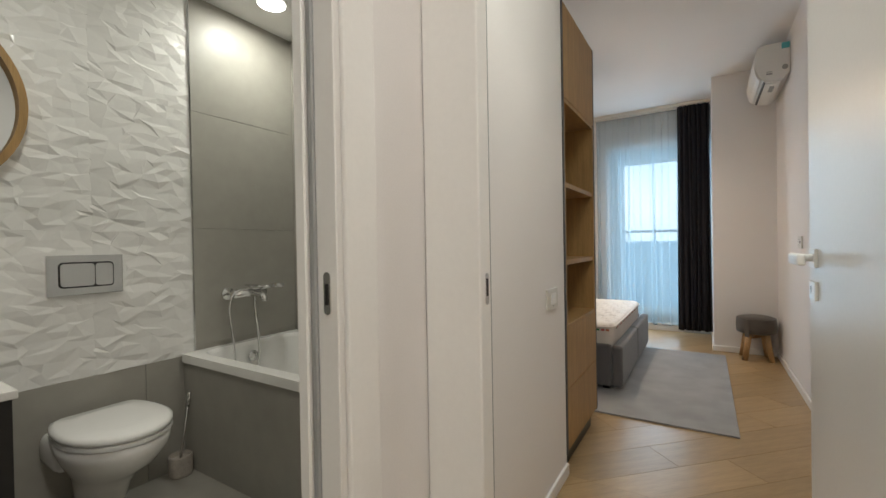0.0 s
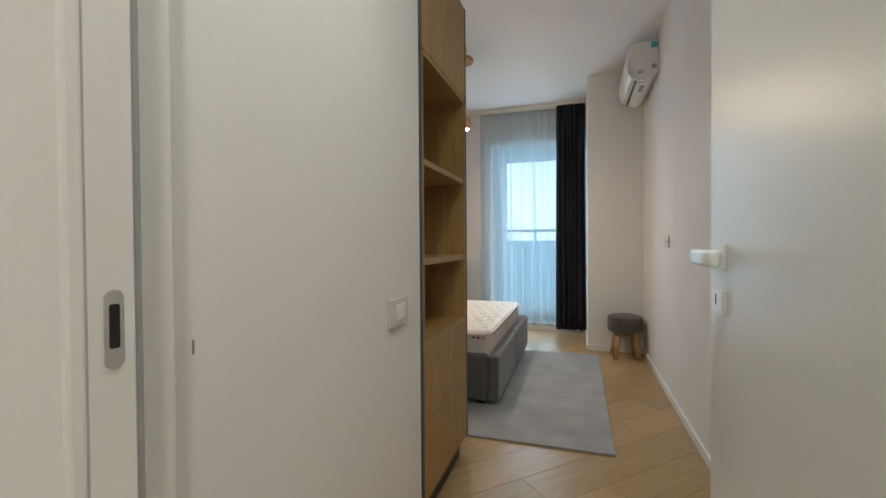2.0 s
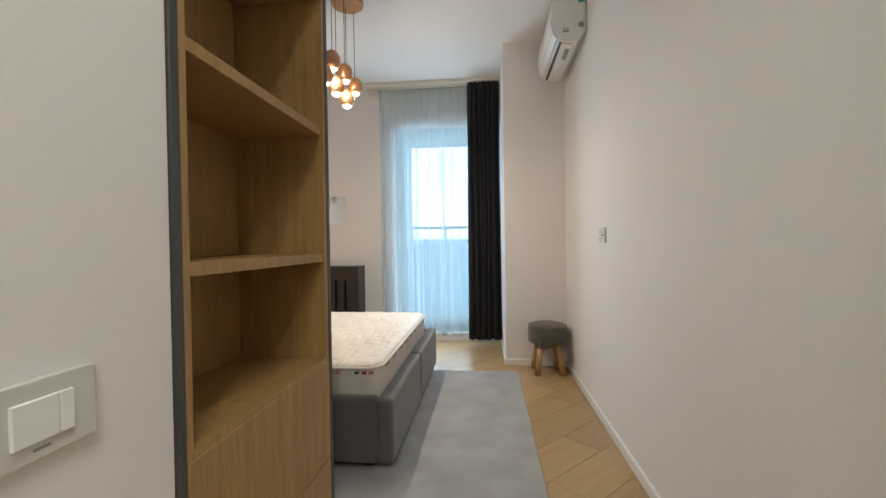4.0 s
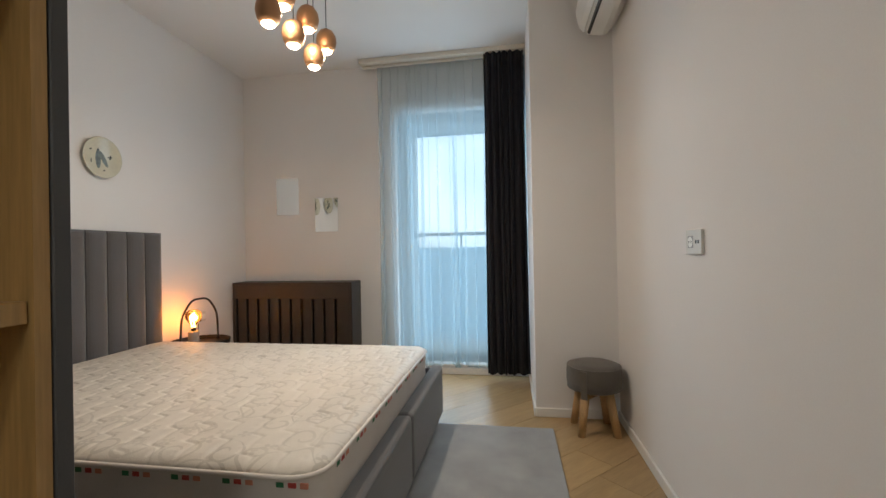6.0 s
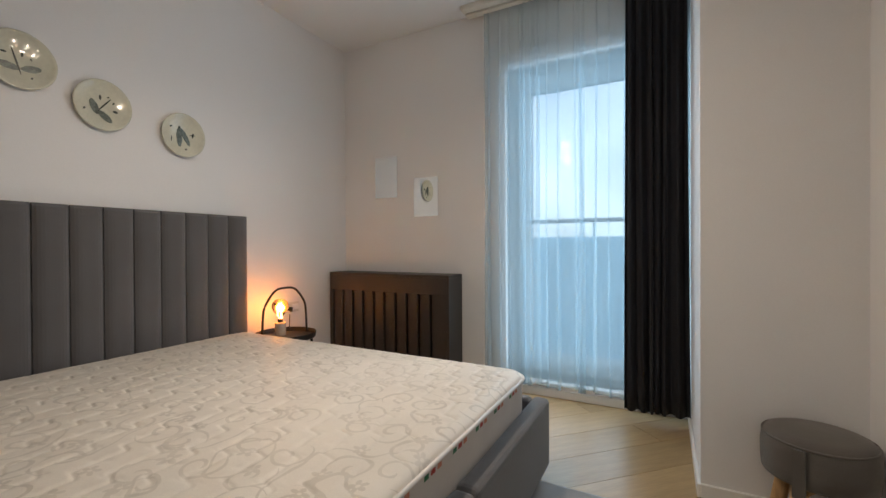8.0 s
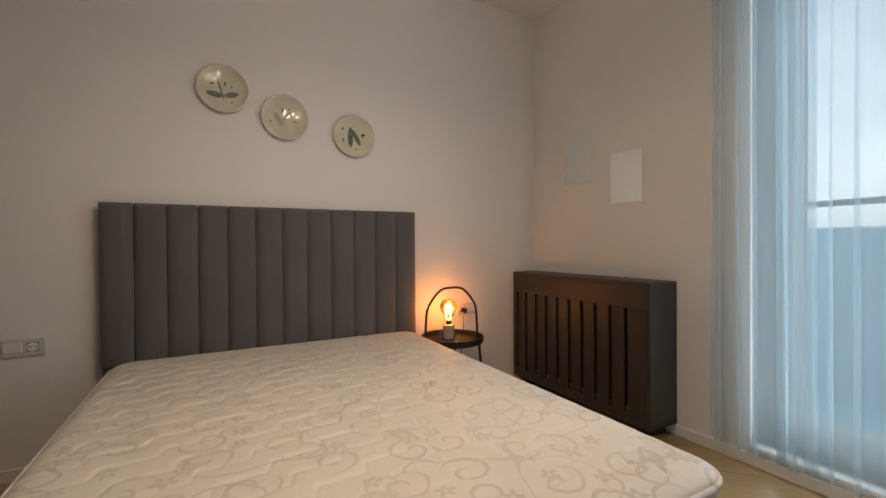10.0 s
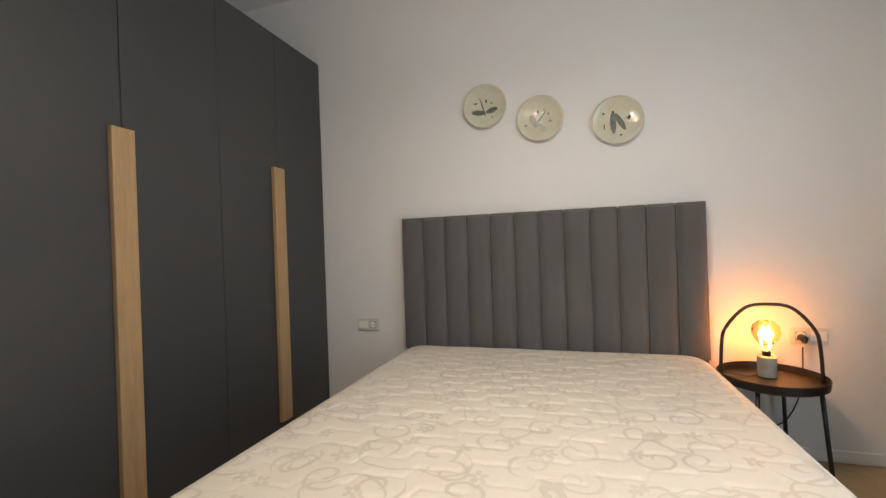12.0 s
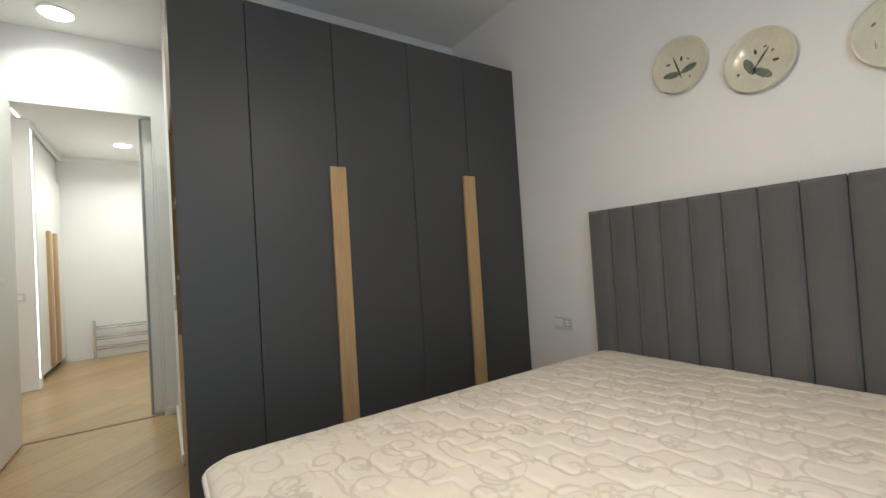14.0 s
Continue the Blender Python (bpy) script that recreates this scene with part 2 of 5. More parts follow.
def damask(name):
    """Woven cream cloth with pale scrolls and sprigs."""
    m = mat(name, (0.70, 0.65, 0.575), 0.55, vary=0.05, scale=7, fine=320, bump=0.25)
    n, l = m.node_tree.nodes, m.node_tree.links
    b = n["Principled BSDF"]
    base = b.inputs["Base Color"].links[0].from_socket
    tc = n.new("ShaderNodeTexCoord")

    def node(kind, **values):
        k = n.new("ShaderNode" + kind)
        for key, v in values.items():
            k.inputs[key.replace("_", " ")].default_value = v
        return k

    def math_node(op, a, b_=None):
        k = n.new("ShaderNodeMath")
        k.operation = op
        for i, v in enumerate((a, b_)):
            if v is None:
                continue
            if isinstance(v, (int, float)):
                k.inputs[i].default_value = v
            else:
                l.new(v, k.inputs[i])
        return k.outputs[0]
    warp = node("TexNoise", Scale=7.0, Detail=1.0)
    l.new(tc.outputs["Object"], warp.inputs["Vector"])
    mixv = n.new("ShaderNodeMix")
    mixv.data_type = "VECTOR"
    mixv.inputs["Factor"].default_value = 0.04
    l.new(tc.outputs["Object"], mixv.inputs["A"])
    l.new(warp.outputs["Color"], mixv.inputs["B"])

    def polar(scale, randomness):
        """Distance and angle from the middle of each cell, and a random number of the cell."""
        cells = node("TexVoronoi", Scale=scale, Randomness=randomness)
        cells.voronoi_dimensions = "2D"
        l.new(mixv.outputs["Result"], cells.inputs["Vector"])
        away = n.new("ShaderNodeVectorMath")
        away.operation = "SUBTRACT"
        l.new(mixv.outputs["Result"], away.inputs[0])
        l.new(cells.outputs["Position"], away.inputs[1])
        parts = n.new("ShaderNodeSeparateXYZ")
        l.new(away.outputs[0], parts.inputs[0])
        tone = n.new("ShaderNodeSeparateColor")
        l.new(cells.outputs["Color"], tone.inputs[0])
        far = math_node("POWER", math_node("ADD", math_node("MULTIPLY", parts.outputs[0], parts.outputs[0]), math_node("MULTIPLY", parts.outputs[1], parts.outputs[1])), 0.5)
        return far, math_node("ARCTAN2", parts.outputs[1], parts.outputs[0]), tone.outputs[0], tone.outputs[1]

    # scrolls: one coil in every cell, wound either way
    far, angle, chance, hand = polar(7.2, 0.7)
    way = math_node("SUBTRACT", math_node("MULTIPLY", math_node("GREATER_THAN", hand, 0.5), 2.0), 1.0)
    coil = math_node("FRACT", math_node("ADD", math_node("ADD", math_node("MULTIPLY", far, 21.0), math_node("MULTIPLY", math_node("MULTIPLY", angle, way), 0.15915)), math_node("ADD", chance, 2.0)))
    line = math_node("LESS_THAN", math_node("ABSOLUTE", math_node("SUBTRACT", coil, 0.5)), 0.105)
    line = math_node("MULTIPLY", line, math_node("MULTIPLY", math_node("GREATER_THAN", far, 0.010), math_node("LESS_THAN", far, 0.062)))
    # blossoms and leaf sprigs
    far, angle, chance, hand = polar(8.6, 0.9)
    lobes = math_node("ABSOLUTE", math_node("COSINE", math_node("ADD", math_node("MULTIPLY", angle, 2.5), math_node("MULTIPLY", chance, 6.0))))
    reach = math_node("ADD", 0.008, math_node("MULTIPLY", lobes, 0.017))
    petals = math_node("MULTIPLY", math_node("LESS_THAN", far, reach), math_node("GREATER_THAN", far, 0.0055))
    petals = math_node("MULTIPLY", petals, math_node("GREATER_THAN", hand, 0.35))
    # vines between them
    vine = node("TexNoise", Scale=5.5, Detail=0.5)
    l.new(mixv.outputs["Result"], vine.inputs["Vector"])
    stem = math_node("LESS_THAN", math_node("ABSOLUTE", math_node("SUBTRACT", vine.outputs[0], 0.5)), 0.009)
    mask = math_node("MINIMUM", math_node("ADD", math_node("ADD", line, petals), stem), 1.0)
    tone = node("TexNoise", Scale=4.0, Detail=3.0)
    l.new(tc.outputs["Object"], tone.inputs["Vector"])
    mask = math_node("MULTIPLY", mask, math_node("MULTIPLY", tone.outputs[0], 0.98))
    mix = n.new("ShaderNodeMix")
    mix.data_type = "RGBA"
    mix.inputs["B"].default_value = (0.45, 0.405, 0.345, 1)
    l.new(mask, mix.inputs["Factor"])
    l.new(base, mix.inputs["A"])
    l.new(mix.outputs["Result"], b.inputs["Base Color"])
    rough = math_node("SUBTRACT", 0.56, math_node("MULTIPLY", mask, 0.26))
    l.new(rough, b.inputs["Roughness"])
    return m


DAMASK = damask("damask_cloth")

# ---- building helpers ----


def box_into(bm, x0, x1, y0, y1, z0, z1, bevel=0.0, seg=2):
    made = bmesh.ops.create_cube(bm, size=1.0)["verts"]
    for v in made:
        v.co = Vector(((x0 + x1) / 2 + v.co.x * (x1 - x0), (y0 + y1) / 2 + v.co.y * (y1 - y0), (z0 + z1) / 2 + v.co.z * (z1 - z0)))
    if bevel:
        edges = list({e for v in made for e in v.link_edges})
        bmesh.ops.bevel(bm, geom=edges, offset=bevel, segments=seg, affect="EDGES", profile=0.5)
    return bm


def box(x0, x1, y0, y1, z0, z1, bevel=0.0, seg=2):
    return box_into(bmesh.new(), x0, x1, y0, y1, z0, z1, bevel, seg)


def thing(name, at, label, category, group=""):
    ob = new(name)
    ob.empty_display_size = 0.05
    ob.location = at
    return tagged(ob, label, category, group)


def base_of(ob):
    p = Vector(ob.location)
    while ob.parent:
        ob = ob.parent
        p += Vector(ob.location)
    return p


def part(name, bm, material, parent=None, label="", smooth=False):
    """One mesh, given in the place's own coordinates, under a thing or a part."""
    if parent is not None:
        at = base_of(parent)
        for v in bm.verts:
            v.co -= at
    bmesh.ops.recalc_face_normals(bm, faces=bm.faces)
    me = bpy.data.meshes.new(name)
    bm.to_mesh(me)
    bm.free()
    if smooth:
        for p in me.polygons:
            p.use_smooth = True
    me.materials.append(material)
    ob = new(name, me)
    ob.parent = parent
    if label:
        ob["label"] = label
    return ob


def setting(name, bm, material, label, category):
    return tagged(part(name, bm, material), label, category, kind="structure")



def lathe_into(bm, profile, cx, cy, n=24, axis="z"):
    """Turns (radius, height) pairs round an axis through (cx, cy)."""
    rings = []
    for r, h in profile:
        ring = []
        for k in range(n):
            a = 2 * math.pi * k / n
            u, v = r * math.cos(a), r * math.sin(a)
            co = (cx + u, cy + v, h) if axis == "z" else (h, cx + u, cy + v) if axis == "x" else (cx + u, h, cy + v)
            ring.append(bm.verts.new(co))
        rings.append(ring)
    for a, b in zip(rings, rings[1:]):
        for k in range(n):
            bm.faces.new((a[k], a[(k + 1) % n], b[(k + 1) % n], b[k]))
    for ring in (rings[0], rings[-1]):
        if (ring[0].co - ring[n // 2].co).length > 1e-5:
            bm.faces.new(ring)
    return bm


def lathe(profile, cx, cy, n=24, axis="z"):
    return lathe_into(bmesh.new(), profile, cx, cy, n, axis)


def tube_into(bm, points, r, n=8):
    points = [Vector(p) for p in points]
    rings = []
    for i, p in enumerate(points):
        d = (points[min(i + 1, len(points) - 1)] - points[max(i - 1, 0)]).normalized()
        side = d.cross(Vector((0, 0, 1)) if abs(d.z) < 0.9 else Vector((1, 0, 0))).normalized()
        up = d.cross(side)
        rad = r[i] if isinstance(r, (list, tuple)) else r
        rings.append([bm.verts.new(p + rad * (math.cos(2 * math.pi * k / n) * side + math.sin(2 * math.pi * k / n) * up)) for k in range(n)])
    for a, b in zip(rings, rings[1:]):
        for k in range(n):
            bm.faces.new((a[k], a[(k + 1) % n], b[(k + 1) % n], b[k]))
    bm.faces.new(rings[0])
    bm.faces.new(rings[-1])
    return bm


def tube(points, r, n=8):
    return tube_into(bmesh.new(), points, r, n)


def bend(points, steps=6):
    """A smooth line through the points."""
    out, p = [], [Vector(q) for q in points]
    for i in range(len(p) - 1):
        a, b, c, d = p[max(i - 1, 0)], p[i], p[i + 1], p[min(i + 2, len(p) - 1)]
        for k in range(steps):
            t = k / steps
            out.append(0.5 * ((2 * b) + (c - a) * t + (2 * a - 5 * b + 4 * c - d) * t * t + (3 * b - a - 3 * c + d) * t ** 3))
    return out + [p[-1]]


def prism(outline, axis, a, b):
    """An outline of two coordinates, drawn out along an axis from a to b."""
    bm = bmesh.new()
    spot = {"x": lambda u, v, w: (w, u, v), "y": lambda u, v, w: (u, w, v), "z": lambda u, v, w: (u, v, w)}[axis]
    lo = [bm.verts.new(spot(u, v, a)) for u, v in outline]
    hi = [bm.verts.new(spot(u, v, b)) for u, v in outline]
    n = len(outline)
    for k in range(n):
        bm.faces.new((lo[k], lo[(k + 1) % n], hi[(k + 1) % n], hi[k]))
    bm.faces.new(lo)
    bm.faces.new(hi)
    return bm


def round_rect(u0, u1, v0, v1, r, n=5):
    out = []
    for cu, cv, a0 in ((u1 - r, v1 - r, 0), (u0 + r, v1 - r, 90), (u0 + r, v0 + r, 180), (u1 - r, v0 + r, 270)):
        for k in range(n + 1):
            a = radians(a0 + 90 * k / n)
            out.append((cu + r * math.cos(a), cv + r * math.sin(a)))
    return out


# ---- structure ----
XW, XR, YF, H = -2.575, 0.495, 5.76, 2.685
PY = 4.915
BX, BY, BH = -2.26, 1.75, 2.37
HH, HX, PX = 2.6, -0.605, -0.635
setting("wall_headboard", box(XW - 0.15, XW, BY, YF + 0.2, 0, H), WALL, "plain off-white painted bedroom wall behind the bed", "wall")
setting("wall_right", box(XR, XR + 0.15, 0.93, YF + 0.2, 0, H), WALL, "plain off-white painted bedroom wall", "wall")
WX0, WX1, WZ0, WZ1 = -1.12, -0.05, 0.09, 2.25
bm = box(XW, WX0, YF, YF + 0.2, 0, H)
box_into(bm, WX1, XR, YF, YF + 0.2, 0, H)
box_into(bm, WX0, WX1, YF, YF + 0.2, WZ1, H)
box_into(bm, WX0, WX1, YF, YF + 0.2, 0, WZ0)
setting("wall_window", bm, WALL, "off-white painted wall with a balcony door opening", "wall")
setting("wall_pillar", box(-0.005, XR, PY, YF, 0, H), WALL, "off-white boxed pillar in the bedroom corner", "wall")
passage_wall = setting("wall_passage", box(PX - 0.13, PX, 0.93, 1.965, 0, H), WALL, "off-white painted wall of the entrance passage", "wall")
setting("wall_wardrobe", box(XW, PX - 0.13, BY, 1.955, 0, H), WALL, "plain wall behind the wardrobe", "wall")
DX0, DX1, DZ = -0.562, 0.29, 2.20
bm = box(HX - 0.085, DX0, 0.79, 0.93, 0, H)
box_into(bm, DX1, 1.6, 0.79, 0.93, 0, H)
box_into(bm, DX0, DX1, 0.79, 0.93, DZ, H)
setting("wall_door", bm, WALL, "white wall with the bedroom doorway", "wall")
BD0, BD1 = -0.24, 0.53
bm = box(HX - 0.085, HX, BD1, 0.79, 0, HH)
box_into(bm, HX - 0.085, HX, -2.45, BD0, 0, HH)
box_into(bm, HX - 0.085, HX, BD0, BD1, 2.12, HH)
setting("wall_hall_left", bm, WALL, "off-white hall wall with the bathroom doorway", "wall")
setting("wall_hall_far", box(HX - 0.085, 1.75, -2.60, -2.45, 0, HH + 0.1), WALL, "off-white wall at the end of the hall", "wall")
setting("wall_hall_right", box(1.6, 1.75, -2.45, 0.93, 0, HH + 0.1), WALL, "plain off-white hall wall", "wall")
setting("wall_hall_end", box(0.43, 1.6, -1.03, -0.89, 0, HH), WALL, "short white wall end beside the hall cupboard", "wall")
bath_wall = setting("wall_bath_toilet", box(BX - 0.12, BX, -0.9, BY, 0, BH), GREYTILE, "bathroom wall with white relief tiles over grey ones", "wall")
setting("wall_bath_near", box(BX - 0.12, HX - 0.085, -1.02, -0.9, 0, BH), GREYTILE, "grey tiled bathroom wall", "wall")
setting("wall_bath_tub", box(BX, HX - 0.095, BY - 0.012, BY - 0.002, 0, BH), GREYTILE, "grey tiled wall along the bathtub", "wall")
setting("ceiling", box(XW - 0.15, XR + 0.15, 0.79, YF + 0.2, H, H + 0.1), CEIL, "plain white painted bedroom ceiling", "ceiling")
setting("ceiling_hall", box(HX - 0.085, 1.75, -2.6, 0.79, HH, HH + 0.1), CEIL, "plain white painted hall ceiling", "ceiling")
setting("ceiling_bath", box(BX - 0.12, HX - 0.085, -1.02, BY, BH, BH + 0.1), CEIL, "plain white bathroom ceiling", "ceiling")
floor = setting("floor", box(XW - 0.15, 1.75, -2.6, YF + 0.2, -0.12, -0.006), JOINT, "light oak laminate floor laid diagonally", "floor")
setting("floor_bath", box(BX, HX - 0.085, -0.9, BY, -0.004, 0.022), GREYTILE, "grey tiled bathroom floor", "floor")

# baseboards
BB, BT = 0.055, 0.013


def skirting(x0, x1, y0, y1):
    setting("baseboard", box(x0, x1, y0, y1, 0.0, BB, 0.003, 1), TRIM, "white lacquered baseboard along the wall", "baseboard")


skirting(XR - BT, XR, 0.94, PY)
skirting(-0.005, XR - BT, PY - BT, PY)
skirting(-0.005 - BT, -0.005, PY - BT, YF - BT)
skirting(XW, -0.005 - BT, YF - BT, YF)
skirting(XW, XW + BT, 2.62, YF - BT)
skirting(PX, PX + BT, 0.93 + BT, 1.962)
for y0_, y1_, z0_, z1_ in ((0.982, 0.998, 1.314, 1.320), (1.030, 1.0335, 0.900, 0.922)):
    part("scuff_mark", box(PX, PX + 0.0008, y0_, y1_, z0_, z1_), SCUFF, passage_wall)
skirting(PX, DX0, 0.93, 0.93 + BT)
skirting(HX, HX + BT, -2.45 + BT, BD0)
skirting(HX, HX + BT, BD1, 0.78)
skirting(HX, 0.43, -2.45, -2.45 + BT)
skirting(0.43, 1.6, -0.89, -0.89 + BT)
setting("threshold", box(DX0, DX1, 0.885, 0.915, -0.004, 0.004, 0.002, 1), OAKDARK, "narrow dark oak floor strip in the doorway", "threshold")

# bedroom door frame
fr = setting("door_frame_1", box(DX0, DX0 + 0.014, 0.788, 0.932, 0, DZ, 0.002, 1), TRIM, "white lacquered bedroom door frame", "door frame")
part("jamb", box(DX1 - 0.022, DX1, 0.788, 0.932, 0, DZ, 0.002, 1), TRIM, fr)
part("head", box(DX0 + 0.014, DX1 - 0.022, 0.788, 0.932, DZ - 0.022, DZ, 0.002, 1), TRIM, fr)
part("casing", box(HX + 0.002, DX0 + 0.096, 0.772, 0.788, 0, DZ + 0.06, 0.004), TRIM, fr)
part("casing", box(DX1 - 0.010, DX1 + 0.09, 0.772, 0.788, 0, DZ + 0.06, 0.004), TRIM, fr)
part("casing", box(DX0 + 0.096, DX1 - 0.010, 0.772, 0.788, DZ - 0.010, DZ + 0.06, 0.004), TRIM, fr)
part("seal", box(DX0 + 0.074, DX0 + 0.0895, 0.8325, 0.839, 0, DZ - 0.022, 0.002, 1), GREYSEAL, fr, "grey rubber door seal")
part("stop", box(DX0 + 0.014, DX0 + 0.091, 0.7885, 0.832, 0, DZ - 0.022, 0.003, 1), TRIM, fr)
plate = part("strike_plate", prism(round_rect(0.8030, 0.8190, 0.956, 1.024, 0.0078), "x", DX0 + 0.0905, DX0 + 0.0925), CHROME, fr, "satin metal strike plate")
part("latch_hole", prism(round_rect(0.8070, 0.8150, 0.974, 1.012, 0.002), "x", DX0 + 0.092, DX0 + 0.0932), BLACK, plate)

# bathroom door frame
fr = setting("door_frame_2", box(HX - 0.087, HX + 0.002, BD1 - 0.022, BD1, 0, 2.12, 0.002, 1), TRIM, "white lacquered bathroom door frame", "door frame")
part("jamb", box(HX - 0.087, HX + 0.002, BD0, BD0 + 0.022, 0, 2.12, 0.002, 1), TRIM, fr)
part("head", box(HX - 0.087, HX + 0.002, BD0 + 0.022, BD1 - 0.022, 2.098, 2.12, 0.002, 1), TRIM, fr)
part("casing", box(HX + 0.002, HX + 0.014, BD1 - 0.010, BD1 + 0.07, 0, 2.18, 0.004), TRIM, fr)
part("casing", box(HX + 0.002, HX + 0.014, BD0 - 0.07, BD0 + 0.010, 0, 2.18, 0.004), TRIM, fr)
part("seal", box(HX - 0.058, HX - 0.044, BD1 - 0.030, BD1 - 0.022, 0, 2.098, 0.002, 1), GREYSEAL, fr, "grey rubber door seal")
part("stop", box(HX - 0.087, HX - 0.060, BD1 - 0.036, BD1 - 0.022, 0, 2.098, 0.003, 1), TRIM, fr)
plate = part("strike_plate", prism(round_rect(HX - 0.030, HX - 0.014, 0.968, 1.042, 0.0078), "y", BD1 - 0.0245, BD1 - 0.0215), CHROME, fr, "satin metal strike plate")
part("latch_hole", prism(round_rect(HX - 0.026, HX - 0.018, 0.985, 1.022, 0.002), "y", BD1 - 0.0252, BD1 - 0.024), BLACK, plate)

# balcony door
win = setting("window_1", box(WX0, WX0 + 0.07, 5.82, 5.90, WZ0, WZ1, 0.004, 1), FRAME, "anthracite balcony door with one tall pane", "window")
part("window_frame", box(WX1 - 0.07, WX1, 5.82, 5.90, WZ0, WZ1, 0.004, 1), FRAME, win)
part("window_frame", box(WX0 + 0.07, WX1 - 0.07, 5.82, 5.90, WZ1 - 0.07, WZ1, 0.004, 1), FRAME, win)
part("window_frame", box(WX0 + 0.07, WX1 - 0.07, 5.82, 5.90, WZ0, WZ0 + 0.05, 0.004, 1), FRAME, win)
for x0, x1, z0, z1 in ((-1.045, -0.95, 0.145, 2.175), (-0.215, -0.125, 0.145, 2.175), (-0.95, -0.215, 2.06, 2.175), (-0.95, -0.215, 0.145, 0.27)):
    part("sash", box(x0, x1, 5.80, 5.87, z0, z1, 0.006, 1), FRAME, win)
pane = part("pane", box(-0.95, -0.215, 5.832, 5.838, 0.27, 2.06), GLASS, win, "clear window glass")
pane.visible_shadow = False
part("window_sill", box(WX0, WX1, 5.745, 5.82, WZ0 - 0.02, WZ0 + 0.004, 0.004, 1), TRIM, win, "white door sill")

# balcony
setting("balcony_floor", box(-4.0, 2.5, YF + 0.2, 7.05, -0.10, 0.06), CONCRETE_SKYCAST, "pale balcony floor outside the glass door", "floor")
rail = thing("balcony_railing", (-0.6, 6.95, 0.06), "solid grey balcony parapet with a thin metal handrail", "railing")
part("parapet", box(-4.0, 2.5, 6.90, 7.02, 0.06, 1.09, 0.01, 1), CONCRETE_SKYCAST, rail)
part("handrail", tube([(-4.0, 6.93, 1.238), (2.5, 6.93, 1.238)], 0.02), BLACKSTEEL, rail)
for k in range(5):
    x = -3.3 + 1.3 * k
    part("post", tube([(x, 6.93, 1.08), (x, 6.93, 1.225)], 0.011), BLACKSTEEL, rail)
setting("ground", box(-300, 300, 7.1, 400, -9.3, -9.0), CONCRETE_SKYCAST, "distant ground below the balcony", "ground")

# ---- bed ----
bed = thing("bed", (-1.55, 4.0, 0), "grey velvet upholstered double bed standing against the wall", "bed")
BY0, BY1, BXF = 3.19, 4.80, -0.578
part("side_rail", box(-2.50, BXF - 0.075, BY0, BY0 + 0.07, 0.04, 0.34, 0.022, 3), FABRIC, bed)
part("side_rail", box(-2.50, BXF - 0.075, BY1 - 0.07, BY1, 0.04, 0.34, 0.022, 3), FABRIC, bed)
ym = (BY0 + BY1) / 2
part("footboard", box(BXF - 0.075, BXF, BY0, ym, 0.04, 0.34, 0.022, 3), FABRIC, bed)
part("footboard", box(BXF - 0.075, BXF, ym, BY1, 0.04, 0.34, 0.022, 3), FABRIC, bed)
part("platform", box(-2.50, BXF - 0.07, BY0 + 0.06, BY1 - 0.06, 0.20, 0.245), BLACK, bed)
for x in (-2.4, -0.70):
    for y in (BY0 + 0.08, BY1 - 0.08):
        part("leg", box(x - 0.025, x + 0.025, y - 0.025, y + 0.025, 0.0, 0.05), BLACK, bed)
HB0, HB1, HBX = 3.178, 4.744, -2.495
headboard = part("headboard", box(XW + 0.003, HBX - 0.029, HB0 + 0.004, HB1 - 0.004, 0.10, 1.203, 0.012), FABRIC, bed)
n = 12
for k in range(n):
    y0, y1 = HB0 + (HB1 - HB0) * k / n, HB0 + (HB1 - HB0) * (k + 1) / n
    rnd = []
    for j in range(11):
        u = j / 10
        d = 0.018 * (1 - abs(2 * u - 1) ** 3.2)
        rnd.append((y0 + 0.0032 + (y1 - y0 - 0.0064) * u, d))
    bm = bmesh.new()
    rows = []
    for z, f in ((0.452, 0.3), (0.462, 0.85), (0.485, 1.0), (0.8, 1.02), (1.165, 1.0), (1.192, 0.8), (1.207, 0.15)):
        rows.append([bm.verts.new((HBX - 0.016 + d * f, y, z)) for y, d in rnd])
    for a, b in zip(rows, rows[1:]):
        for j in range(10):
            bm.faces.new((a[j], a[j + 1], b[j + 1], b[j]))
    back = [bm.verts.new((HBX - 0.03, y, z)) for y, z in ((y0 + 0.0032, 0.452), (y1 - 0.0032, 0.452), (y1 - 0.0032, 1.207), (y0 + 0.0032, 1.207))]
    bm.faces.new([*rows[0], back[1], back[0]])
    bm.faces.new([*reversed(rows[-1]), back[3], back[2]])
    bm.faces.new([r[0] for r in reversed(rows)] + [back[0], back[3]])
    bm.faces.new([r[-1] for r in rows] + [back[2], back[1]])
    part("padded_channel", bm, FABRIC, headboard, smooth=False)

# mattress, with a quilted top as real relief
MX0, MX1, MY0, MY1, MZ0, MZ1 = -2.485, -0.645, 3.235, 4.695, 0.245, 0.483
mattress = thing("mattress", (-1.56, 4.0, MZ0), "bare cream damask mattress with a quilted top", "mattress")


def plan_ring(inset, rad, n=7):
    return round_rect(MX0 + inset, MX1 - inset, MY0 + inset, MY1 - inset, max(rad - inset, 0.01), n)


